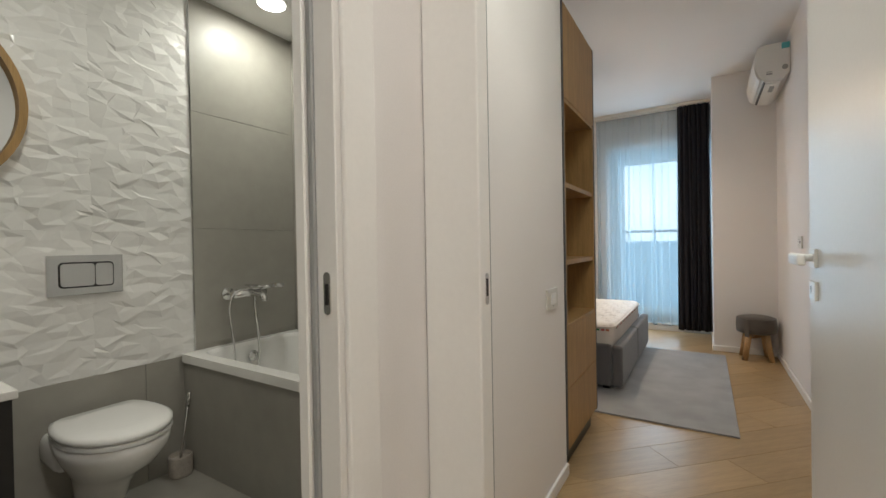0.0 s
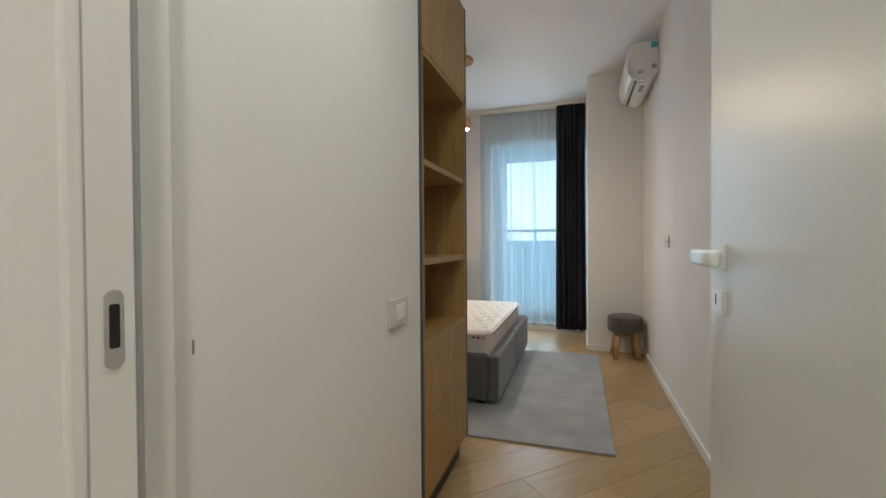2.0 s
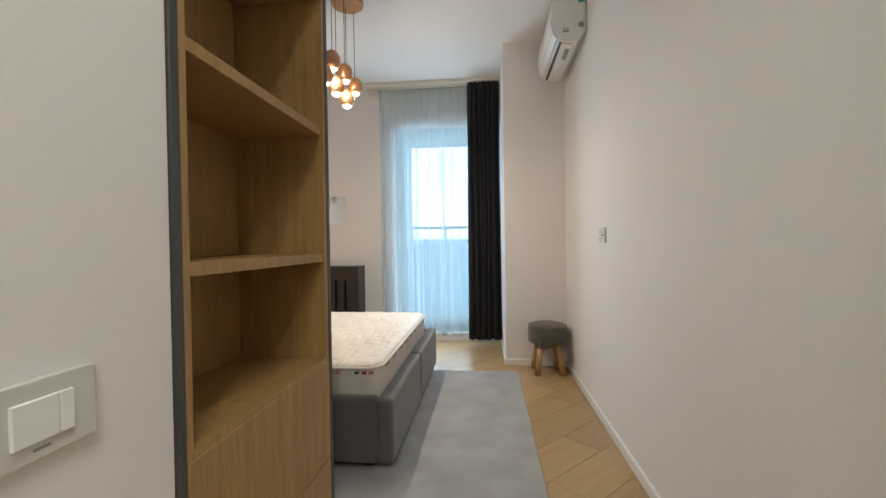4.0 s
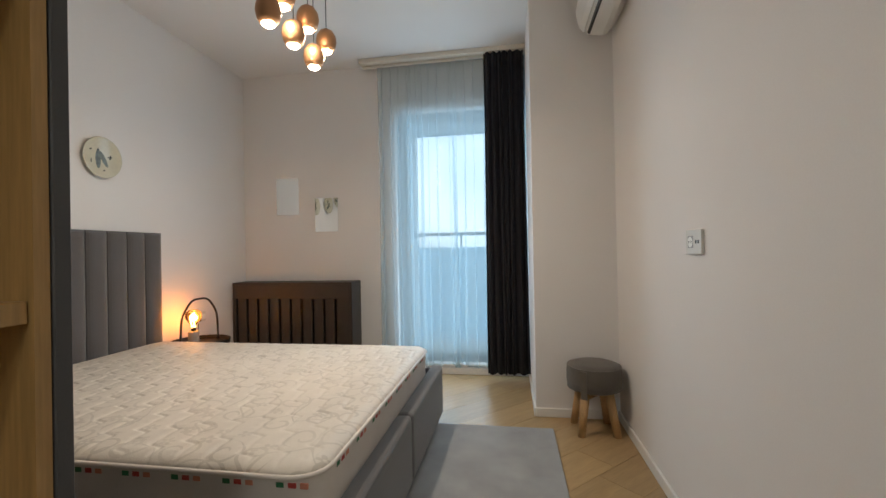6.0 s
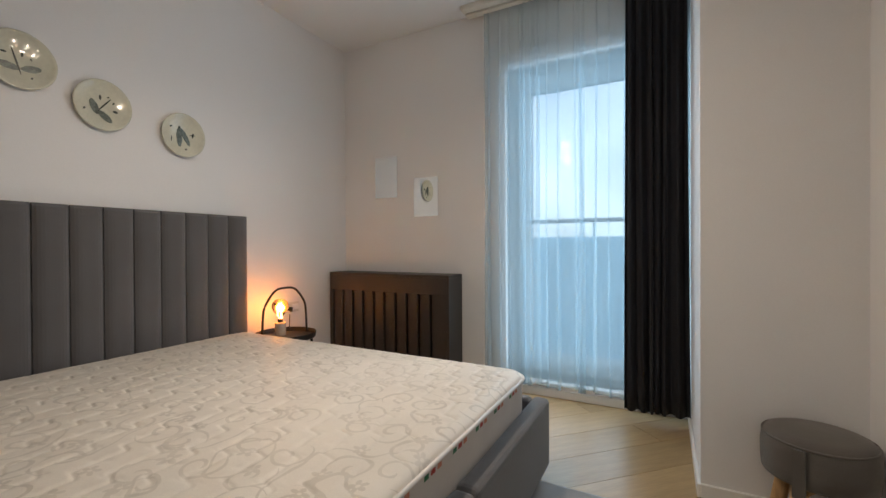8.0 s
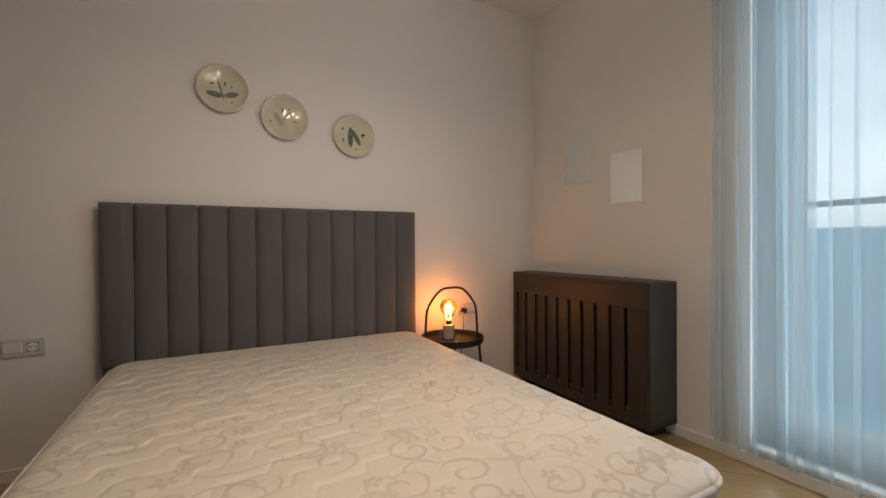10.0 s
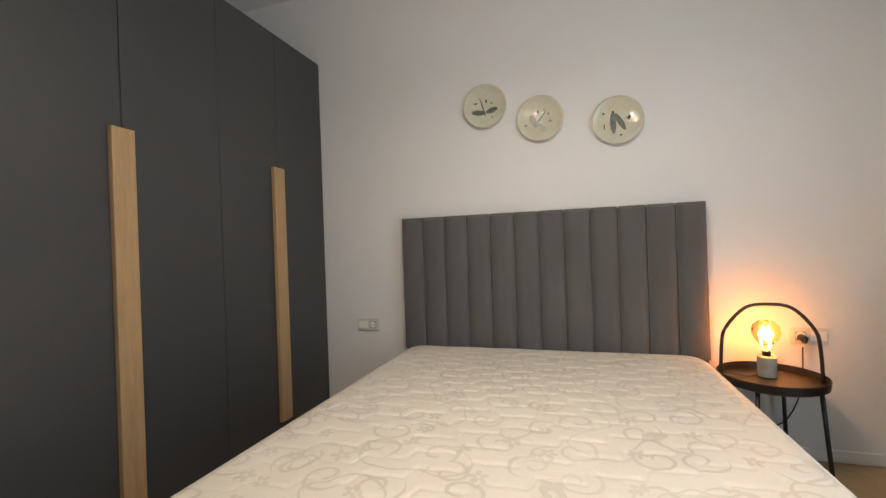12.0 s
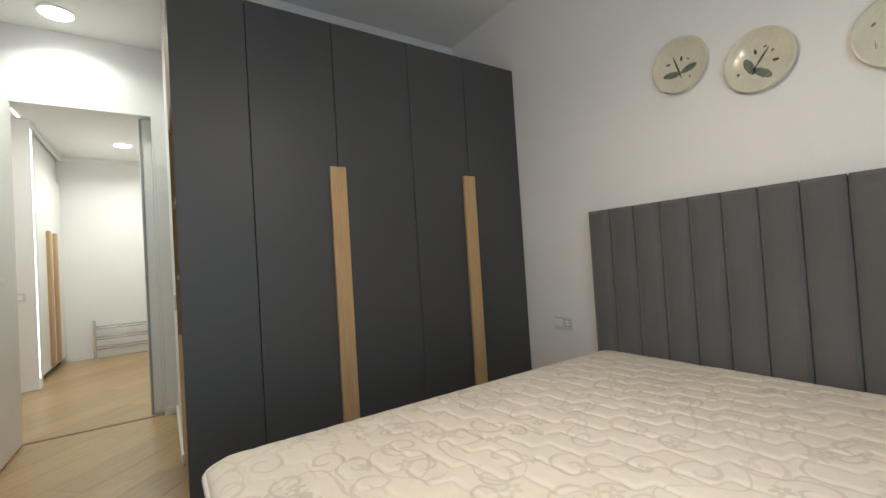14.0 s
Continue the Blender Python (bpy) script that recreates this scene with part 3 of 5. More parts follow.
bm = bmesh.new()
rings = []
for inset, z in ((0.012, MZ0), (0.0, MZ0 + 0.015), (0.004, MZ0 + 0.09), (0.004, MZ1 - 0.075), (0.0, MZ1 - 0.022)):
    rings.append([bm.verts.new((u, v, z)) for u, v in plan_ring(inset, 0.09)])
for a, b in zip(rings, rings[1:]):
    for k in range(len(a)):
        bm.faces.new((a[k], a[(k + 1) % len(a)], b[(k + 1) % len(a)], b[k]))
bm.faces.new(rings[0])
part("border", bm, BORDER, mattress, "light grey mattress border", smooth=True)
nx, ny = 420, 340
xs, ys = np.linspace(MX0, MX1, nx), np.linspace(MY0, MY1, ny)
gx, gy = np.meshgrid(xs, ys, indexing="ij")
cx, cy = (MX0 + MX1) / 2, (MY0 + MY1) / 2
# wavy stitch lines run slantwise over the bed, with a short tick at every turn
along, over = (gy - 0.42 * gx) / 1.085, (gx + 0.42 * gy) / 1.085
phase = 2 * np.pi * along / 0.135
row_at = over / 0.092 + 0.20 * np.sin(phase + 0.8 * np.sin(phase)) + 0.05 * np.sin(along * 9.1 + over * 5.3)
off_line = np.abs(row_at - np.round(row_at)) * 0.092
turn = (phase / (2 * np.pi) + 0.5 * np.round(row_at)) % 1.0
off_tick = np.hypot((np.minimum(turn, 1 - turn)) * 0.135, np.maximum(off_line - 0.020, 0))
puff = 1 - 0.95 * np.exp(-(off_line / 0.0085) ** 2)
puff *= 1 - 0.35 * np.exp(-(off_tick / 0.010) ** 2)
swell = 0.5 + 0.5 * np.sin(along * 21 + 1.3 * np.sin(over * 17)) * np.sin(over * 27 + 0.7)
quilt = 0.0046 * puff * (0.8 + 0.3 * swell)
ex = np.minimum(gx - MX0, MX1 - gx)
ey = np.minimum(gy - MY0, MY1 - gy)
R = 0.09
corner = np.where((ex < R) & (ey < R), R - np.hypot(R - ex, R - ey), np.minimum(ex, ey))
edge = np.clip(corner / 0.05, 0, 1)
gz = MZ1 - 0.022 + 0.022 * np.sqrt(1 - (1 - edge) ** 2) + quilt * edge
out = np.where(corner < 0, -corner, 0)
sx = np.where((ex < R) & (ey < R) & (corner < 0), np.sign(cx - gx) * out * (R - ex) / np.maximum(np.hypot(R - ex, R - ey), 1e-6), 0)
sy = np.where((ex < R) & (ey < R) & (corner < 0), np.sign(cy - gy) * out * (R - ey) / np.maximum(np.hypot(R - ex, R - ey), 1e-6), 0)
pts = np.stack([gx + sx, gy + sy, gz], -1).reshape(-1, 3) - np.array(mattress.location)
idx = np.arange(nx * ny).reshape(nx, ny)
quads = np.stack([idx[:-1, :-1], idx[1:, :-1], idx[1:, 1:], idx[:-1, 1:]], -1).reshape(-1, 4)
me = bpy.data.meshes.new("quilted_top")
me.from_pydata(pts.tolist(), [], quads.tolist())
me.polygons.foreach_set("use_smooth", [True] * len(me.polygons))
me.materials.append(DAMASK)
top = new("quilted_top", me)
top.parent = mattress
for z, rr in ((MZ1 - 0.022, 0.0065), (MZ0 + 0.016, 0.0065)):
    pts2 = [(u, v, z) for u, v in plan_ring(-0.002, 0.09)]
    part("piping", tube(pts2 + [pts2[0]], rr, 6), PIPE, mattress, "cream piping tape", smooth=True)
for side, lo, hi in (("foot", MY0 + 0.12, MY1 - 0.12), ("near", MX0 + 0.15, MX1 - 0.12), ("far", MX0 + 0.15, MX1 - 0.12)):
    p, k = lo, 0
    while p < hi:
        for col in (GREEN, RED, SALMON):
            z0, z1 = MZ1 - 0.050, MZ1 - 0.036
            bm = box(MX1 - 0.006, MX1 - 0.001, p, p + 0.022, z0, z1) if side == "foot" else box(p, p + 0.022, MY0 + 0.001, MY0 + 0.006, z0, z1) if side == "near" else box(p, p + 0.022, MY1 - 0.006, MY1 - 0.001, z0, z1)
            part("woven_mark", bm, col, mattress)
            p += 0.034
        p += 0.055

# ---- wardrobe ----
WF, WT, WB, SX = 2.615, 2.229, 0.085, -0.63
wr = thing("wardrobe", (-1.55, 2.28, 0), "tall anthracite wardrobe with long oak handles and oak end shelves", "wardrobe")
part("plinth", box(XW + 0.02, SX - 0.03, 1.99, WF - 0.05, 0, WB), BLACK, wr)
part("carcass", box(XW + 0.004, -0.925, 1.962, WF - 0.022, WB, WT), ANTHRACITE, wr)
gaps = [-0.925, -1.325, -1.758, -2.150, XW + 0.004]
for a, b in zip(gaps, gaps[1:]):
    part("door", box(b + 0.0015, a - 0.0015, WF - 0.020, WF, WB + 0.004, WT, 0.0015, 1), ANTHRACITE, wr)
part("end_panel", box(-0.9235, SX, WF - 0.020, WF, WB + 0.004, WT, 0.0015, 1), ANTHRACITE, wr)
part("end_panel", box(-0.9235, SX, 1.967, 1.987, WB, WT, 0.0015, 1), ANTHRACITE, wr)
for hx in (-1.316, -2.136):
    part("handle", box(hx - 0.041, hx + 0.041, WF, WF + 0.022, 0.13, 1.492, 0.003), HANDLEOAK, wr, "long oak bar handle")
# the open end shelf
part("shelf_back", box(-0.923, -0.905, 1.989, WF - 0.022, WB, WT), OAK, wr, "oak shelf back")
part("shelf_side", box(-0.903, SX - 0.002, 1.989, 2.005, 0.682, 1.766), OAK, wr)
part("shelf_side", box(-0.903, SX - 0.002, WF - 0.038, WF - 0.022, 0.682, 1.766), OAK, wr)
for z in (0.682, 0.992, 1.366, 1.768):
    part("shelf_board", box(-0.903, SX - 0.008 if z in (0.992, 1.366) else SX - 0.003, 2.006, WF - 0.039, z - 0.012, z + 0.012, 0.001, 1), OAK, wr)
for z0, z1 in ((0.10, 0.386), (0.391, 0.680)):
    part("drawer_front", box(SX - 0.020, SX, 1.990, WF - 0.023, z0, z1, 0.0015, 1), OAK, wr)
part("flap_door", box(SX - 0.020, SX, 1.990, WF - 0.023, 1.776, WT - 0.004, 0.0015, 1), OAK, wr)
part("base_board", box(-0.903, SX - 0.022, 1.990, WF - 0.023, WB, 0.099), OAK, wr)

# ---- bedroom door leaf ----
LX = 0.192
door = thing("door", (LX + 0.02, 0.93, 0), "plain white lacquered bedroom door standing open", "door")
part("leaf", box(LX, LX + 0.04, 0.905, 1.645, 0.008, 2.172, 0.002, 1), TRIM, door)
for xs0, xs1, o in ((LX - 0.008, LX, -1), (LX + 0.04, LX + 0.048, 1)):
    rose = part("rose", box(xs0, xs1, 1.534, 1.606, 1.003, 1.056, 0.0015, 1), PLASTIC, door)
    xo = LX - 0.052 if o < 0 else LX + 0.092
    xi = LX - 0.006 if o < 0 else LX + 0.046
    lever = part("lever", tube([(xi, 1.556, 1.031), (xo, 1.556, 1.031)], 0.010, 12), PLASTIC, door, "white lever handle", smooth=True)
    part("grip", box(min(xo - 0.009, xo + 0.009), xo + 0.009, 1.420, 1.562, 1.015, 1.046, 0.006, 3), PLASTIC, lever, smooth=True)
    esc = part("key_plate", box(xs0, xs1, 1.534, 1.606, 0.912, 0.964, 0.0015, 1), PLASTIC, door)
    xk = xs0 - 0.0008 if o < 0 else xs1
    part("keyhole", prism(round_rect(1.5755, 1.5810, 0.9285, 0.9505, 0.0026), "x", xk, xk + 0.0008), BLACK, esc)
for z in (0.25, 1.1, 1.95):
    part("hinge", tube([(LX + 0.046, 0.905, z - 0.045), (LX + 0.046, 0.905, z + 0.045)], 0.007), CHROME, door)

# ---- rug ----
rug = thing("rug", (-0.6, 3.9, 0), "short-pile grey rug lying on the floor beside the bed", "rug")
bm = bmesh.new()
RX0, RX1, RY0, RY1 = -1.75, 0.08, 2.775, 4.71
part("rug_mat", box_into(bm, RX0, RX1, RY0, RY1, 0.0005, 0.012, 0.004), RUGM, rug)

# ---- radiator cover ----
rc = thing("radiator_cover", (-2.0, 5.65, 0), "dark brown slatted wooden radiator cover on the wall", "radiator cover")
CX0, CX1, CY0, CY1, CZ0, CZ1 = -2.560, -1.462, 5.545, 5.758, 0.06, 0.805
part("top", box(CX0, CX1, CY0 - 0.0015, CY1, CZ1 - 0.022, CZ1, 0.003), RADWOOD, rc)
part("side", box(CX0, CX0 + 0.02, CY0, CY1, CZ0, CZ1 - 0.022, 0.002, 1), RADWOOD, rc)
part("side", box(CX1 - 0.02, CX1, CY0, CY1, CZ0, CZ1 - 0.022, 0.002, 1), RADWOOD, rc)
part("top_rail", box(CX0 + 0.02, CX1 - 0.02, CY0, CY0 + 0.018, 0.665, CZ1 - 0.022), RADWOOD, rc)
part("bottom_rail", box(CX0 + 0.02, CX1 - 0.02, CY0, CY0 + 0.018, CZ0, 0.115), RADWOOD, rc)
slots = [-2.520 + 0.1013 * k for k in range(10)]
edges = [CX0 + 0.02] + [v for c in slots for v in (c - 0.011, c + 0.011)] + [CX1 - 0.02]
for a, b in zip(edges[::2], edges[1::2]):
    part("slat", box(a, b, CY0, CY0 + 0.018, 0.115, 0.665, 0.002, 1), RADWOOD, rc)
part("foot", box(CX0 + 0.05, CX0 + 0.10, CY0 + 0.03, CY1 - 0.02, 0, CZ0), BLACK, rc)
part("foot", box(CX1 - 0.10, CX1 - 0.05, CY0 + 0.03, CY1 - 0.02, 0, CZ0), BLACK, rc)
part("backing", box(CX0 + 0.02, CX1 - 0.02, CY1 - 0.01, CY1 - 0.002, CZ0, CZ1 - 0.022), BLACK, rc)

# ---- curtains ----


def cloth(x0, x1, y, z0, z1, folds, depth, seed, hem=0.0):
    """Hanging cloth gathered in uneven folds."""
    rng = random.Random(seed)
    marks = [0.0]
    while marks[-1] < 1:
        marks.append(marks[-1] + rng.uniform(0.55, 1.5) / folds)
    amps = [rng.uniform(0.5, 1.0) for _ in marks]

    def fold(u):
        for k in range(len(marks) - 1):
            if u <= marks[k + 1]:
                f = (u - marks[k]) / (marks[k + 1] - marks[k])
                return (1 if k % 2 else -1) * math.sin(math.pi * f) * amps[k]
        return 0.0
    cols, rows_n = int(folds * 14), 22
    bm = bmesh.new()
    grid = []
    for j in range(rows_n + 1):
        v = j / rows_n
        row = []
        for i in range(cols + 1):
            u = i / cols
            out = fold(u)
            sway = 0.012 * math.sin(2.1 * v + 9 * u + seed) * v
            d = depth * (0.75 + 0.25 * v) * out * (1 + 0.12 * math.sin(3 * v + 13 * u))
            xx = x0 + (x1 - x0) * u + sway
            zz = z1 + (z0 + hem * (0.5 + 0.5 * math.sin(23 * u + seed)) - z1) * v
            row.append(bm.verts.new((xx, y - d, zz)))
        grid.append(row)
    for a, b in zip(grid, grid[1:]):
        for i in range(cols):
            bm.faces.new((a[i], a[i + 1], b[i + 1], b[i]))
    return bm


def thick(ob, t):
    m = ob.modifiers.new("thickness", "SOLIDIFY")
    m.thickness = t


dc = thing("blackout_curtain", (-0.17, 5.64, 0), "dark navy blackout curtain drawn open beside the balcony door", "curtain")
c = part("curtain_cloth", cloth(-0.335, -0.02, 5.625, 0.045, H - 0.038, 13, 0.030, 3, 0.008), DARKCURTAIN, dc, smooth=True)
thick(c, 0.003)


def voile(x0, x1, y, z0, z1, seed):
    """A light curtain: nearly flat spans between narrow pleats that lie three layers deep."""
    rng = random.Random(seed)
    line = []
    x = x0
    while x < x1:
        span = rng.choice((0.028, 0.04, 0.055, 0.075, 0.095)) * rng.uniform(0.85, 1.15)
        tuck = rng.choice((0.007, 0.011, 0.016, 0.024)) * rng.uniform(0.8, 1.2)
        bow, lean, grow = rng.uniform(-0.010, 0.014), rng.uniform(-0.016, 0.016), rng.uniform(0.7, 1.9)
        line.append((x, span, tuck, bow, lean, grow))
        x += span
    rows_n = 26
    bm = bmesh.new()
    grid = []
    for j in range(rows_n + 1):
        v = j / rows_n
        row = []
        for i, (x, span, tuck, bow, lean, grow) in enumerate(line):
            nxt = line[i + 1] if i + 1 < len(line) else line[i]
            drift = lean * v + 0.004 * math.sin(5 * v + i)
            after = nxt[4] * v + 0.004 * math.sin(5 * v + i + 1)
            t = tuck * (0.55 + grow * v)
            a, b = x + drift, x + span + after
            dip = 0.012 * math.sin(i * 2.3 + seed) * v
            zz = z1 + (z0 + 0.022 * (0.5 + 0.5 * math.sin(2.1 * i + seed)) - z1) * v
            for f in (0.0, 0.2, 0.4, 0.6, 0.8, 1.0):
                row.append((a + t + (b - a - t) * f, y - dip - bow * (0.4 + 0.8 * v) * math.sin(math.pi * f), zz))
            k = 0.007 + 0.008 * v
            for f, d in ((0.35, 0.35), (0.9, 0.75), (0.95, 1.1), (0.4, 1.35), (0.0, 1.5), (-0.12, 1.25), (0.1, 0.8), (0.6, 0.35)):
                row.append((b + t * f + 0.002, y - dip - k * d, zz - 0.002))
        grid.append([bm.verts.new(p) for p in row])
    for a, b in zip(grid, grid[1:]):
        for i in range(len(a) - 1):
            bm.faces.new((a[i], a[i + 1], b[i + 1], b[i]))
    return bm


sc = thing("sheer_curtain", (-0.75, 5.70, 0), "translucent white sheer curtain hanging before the balcony door", "curtain")
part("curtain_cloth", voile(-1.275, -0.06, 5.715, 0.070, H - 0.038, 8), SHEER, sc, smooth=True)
cr = thing("curtain_rail", (-0.7, 5.67, H - 0.035), "cream double curtain rail fixed under the ceiling", "curtain rail")
part("rail", box(-1.39, -0.006, 5.60, 5.655, H - 0.035, H, 0.003), CREAM, cr)
part("rail", box(-1.39, -0.006, 5.68, 5.735, H - 0.035, H, 0.003), CREAM, cr)

# ---- pendant lamp ----
pl = thing("pendant_lamp", (-1.12, 4.12, H), "cluster pendant lamp with copper globes and lit bulbs", "pendant lamp")
part("ceiling_rose", lathe([(0.0, H - 0.001), (0.105, H - 0.001), (0.11, H - 0.010), (0.105, H - 0.026), (0.0, H - 0.027)], -1.078, 4.170, 32), COPPER, pl, "round copper-wood ceiling plate")
part("ceiling_rose", lathe([(0.0, H - 0.0015), (0.125, H - 0.0015), (0.13, H - 0.018), (0.125, H - 0.036), (0.0, H - 0.037)], -1.100, 3.935, 32), COPPER, pl, "round copper-wood ceiling plate")
for x, y, z in GLOBES:
    part("cord", tube([(x, y, z + 0.115), (x, y, H - 0.026)], 0.0022, 6), BLACK, pl)
    g = part("globe", lathe([(0.030, z + 0.004), (0.0335, z + 0.002), (0.046, z + 0.025), (0.052, z + 0.052), (0.048, z + 0.082), (0.034, z + 0.105), (0.016, z + 0.117), (0.0, z + 0.119)], x, y, 20), COPPER, pl, "brushed copper globe shade", smooth=True)
    part("bulb", lathe([(0.0, z - 0.012), (0.014, z - 0.009), (0.026, z - 0.001), (0.0295, z + 0.006), (0.0, z + 0.010)], x, y, 16), BULB, g, "lit warm white bulb", smooth=True)

# ---- plates on the wall ----
for (y, z), strokes in (((3.687, 1.814), ((-0.012, -0.004, 106, 0.092, 0.0045), (-0.038, -0.032, 172, 0.064, 0.015), (0.038, -0.026, 14, 0.056, 0.015), (-0.051, 0.021, 0, 0.016, 0.006), (0.008, 0.028, 85, 0.017, 0.006), (0.037, 0.015, 130, 0.009, 0.004), (0.039, -0.065, 60, 0.008, 0.005))),
                        ((3.985, 1.708), ((0.008, 0.006, 52, 0.074, 0.0045), (-0.034, -0.012, 112, 0.060, 0.016), (0.010, -0.052, -40, 0.060, 0.016), (-0.010, 0.038, 95, 0.018, 0.007), (0.024, 0.046, 10, 0.009, 0.004), (0.054, -0.018, 170, 0.018, 0.008), (-0.074, -0.030, 60, 0.010, 0.006), (0.046, 0.022, 45, 0.010, 0.005))),
                        ((4.372, 1.650), ((-0.021, 0.036, 85, 0.026, 0.010), (-0.021, -0.012, 92, 0.086, 0.016), (0.014, -0.008, -62, 0.082, 0.0135), (0.054, 0.011, 10, 0.028, 0.004), (0.056, 0.011, 80, 0.024, 0.007), (-0.066, 0.040, 40, 0.012, 0.006), (-0.064, -0.028, 88, 0.024, 0.004), (0.016, -0.076, 10, 0.011, 0.006)))):
    pt = thing("decorative_plate", (XW, y, z), "cream glazed plate painted with grey-green brush marks on the wall", "plate", "plates over the bed")
    xx = XW + 0.002
    part("dish", lathe([(0.0, xx), (0.07, xx), (0.115, xx + 0.014), (0.124, xx + 0.021), (0.122, xx + 0.024), (0.112, xx + 0.0185), (0.085, xx + 0.010), (0.0, xx + 0.008)], y, z, 40, "x"), GLAZE, pt, smooth=True)
    for dy, dz, a, ln, w in strokes:
        a = radians(a)
        bm = bmesh.new()
        vs = []
        for u, v in ((-0.5, 0.15), (-0.25, 0.42), (0.1, 0.5), (0.4, 0.3), (0.5, 0.0), (0.4, -0.3), (0.1, -0.5), (-0.25, -0.42), (-0.5, -0.15)):
            p, q = u * ln * 1.25, v * w * (2.0 if w > 0.012 else 1.5)
            vs.append((y + dy + p * math.cos(a) - q * math.sin(a), z + dz + p * math.sin(a) + q * math.cos(a)))
        part("brush_mark", prism(vs, "x", xx + 0.0078, xx + 0.0112 if ln > 0.03 else xx + 0.0108), INK if w < 0.012 else INKPALE, pt)

# ---- two frameless mirrors ----
for x0, x1, z0, z1 in ((-2.252, -2.035, 1.405, 1.735), (-1.878, -1.662, 1.243, 1.543)):
    mi = thing("wall_mirror", ((x0 + x1) / 2, YF, z0), "small frameless rectangular mirror tile on the wall", "mirror", "mirrors over the radiator")
    part("mirror_glass", box(x0, x1, YF - 0.005, YF - 0.001, z0, z1), MIRROR, mi)

# ---- bedside table ----
NX, NY = -2.372, 4.925
bt = thing("bedside_table", (NX, NY, 0), "round black metal tray table with a hoop handle", "side table")
part("tray", lathe([(0.0, 0.402), (0.182, 0.402), (0.192, 0.408), (0.196, 0.440), (0.193, 0.442), (0.186, 0.412), (0.0, 0.410)], NX, NY, 40), TRAY, bt, smooth=False)
part("hoop", tube(bend([(NX, NY - 0.185, 0.41), (NX, NY - 0.178, 0.56), (NX, NY - 0.160, 0.635), (NX, NY - 0.085, 0.722), (NX, NY, 0.738), (NX, NY + 0.085, 0.722), (NX, NY + 0.160, 0.635), (NX, NY + 0.178, 0.56), (NX, NY + 0.185, 0.41)], 5), 0.0075, 8), BLACK, bt, smooth=True)
for a in (20, 110, 200, 290):
    a = radians(a + 35)
    part("leg", tube([(NX + 0.165 * math.cos(a), NY + 0.165 * math.sin(a), 0.405), (NX + 0.195 * math.cos(a), NY + 0.195 * math.sin(a), 0.0)], 0.0085, 8), BLACK, bt, smooth=True)
LXX, LYY = -2.435, 4.936
tl = thing("table_lamp", (LXX, LYY, 0.411), "small concrete lamp with a lit amber globe bulb", "table lamp")
part("base", lathe([(0.0, 0.411), (0.033, 0.411), (0.036, 0.414), (0.036, 0.498), (0.033, 0.501), (0.0, 0.501)], LXX, LYY, 24), LAMPSTONE, tl)
part("socket", lathe([(0.0, 0.50), (0.016, 0.50), (0.017, 0.520), (0.012, 0.527), (0.0, 0.527)], LXX, LYY, 16), BLACK, tl)
bulb = part("bulb", lathe([(0.012, 0.526), (0.014, 0.540), (0.026, 0.556), (0.046, 0.578), (0.055, 0.605), (0.050, 0.635), (0.030, 0.655), (0.0, 0.661)], LXX, LYY, 24), AMBERGLASS, tl, "amber tinted globe bulb", smooth=True)
bulb.visible_shadow = False
part("filament", tube(bend([(LXX - 0.006, LYY - 0.009, 0.535), (LXX - 0.006, LYY - 0.011, 0.600), (LXX, LYY - 0.006, 0.625), (LXX + 0.004, LYY, 0.575), (LXX, LYY + 0.006, 0.625), (LXX - 0.006, LYY + 0.011, 0.600), (LXX - 0.006, LYY + 0.009, 0.535)], 4), 0.0036, 6), FILAMENT, bulb, "glowing filament")
part("cable", tube(bend([(LXX, LYY - 0.036, 0.418), (LXX + 0.03, LYY - 0.09, 0.416), (LXX + 0.0, LYY - 0.17, 0.418), (-2.50, LYY - 0.20, 0.40), (-2.55, 4.80, 0.22), (-2.55, 5.0, 0.15), (-2.55, 5.10, 0.30), (-2.545, 5.115, 0.52)], 5), 0.003, 6), BLACK, tl)
part("plug", tube([(-2.567, 5.118, 0.56), (-2.535, 5.118, 0.56), (-2.530, 5.116, 0.54)], [0.017, 0.016, 0.008], 10), BLACK, tl)

# ---- sockets and switches ----


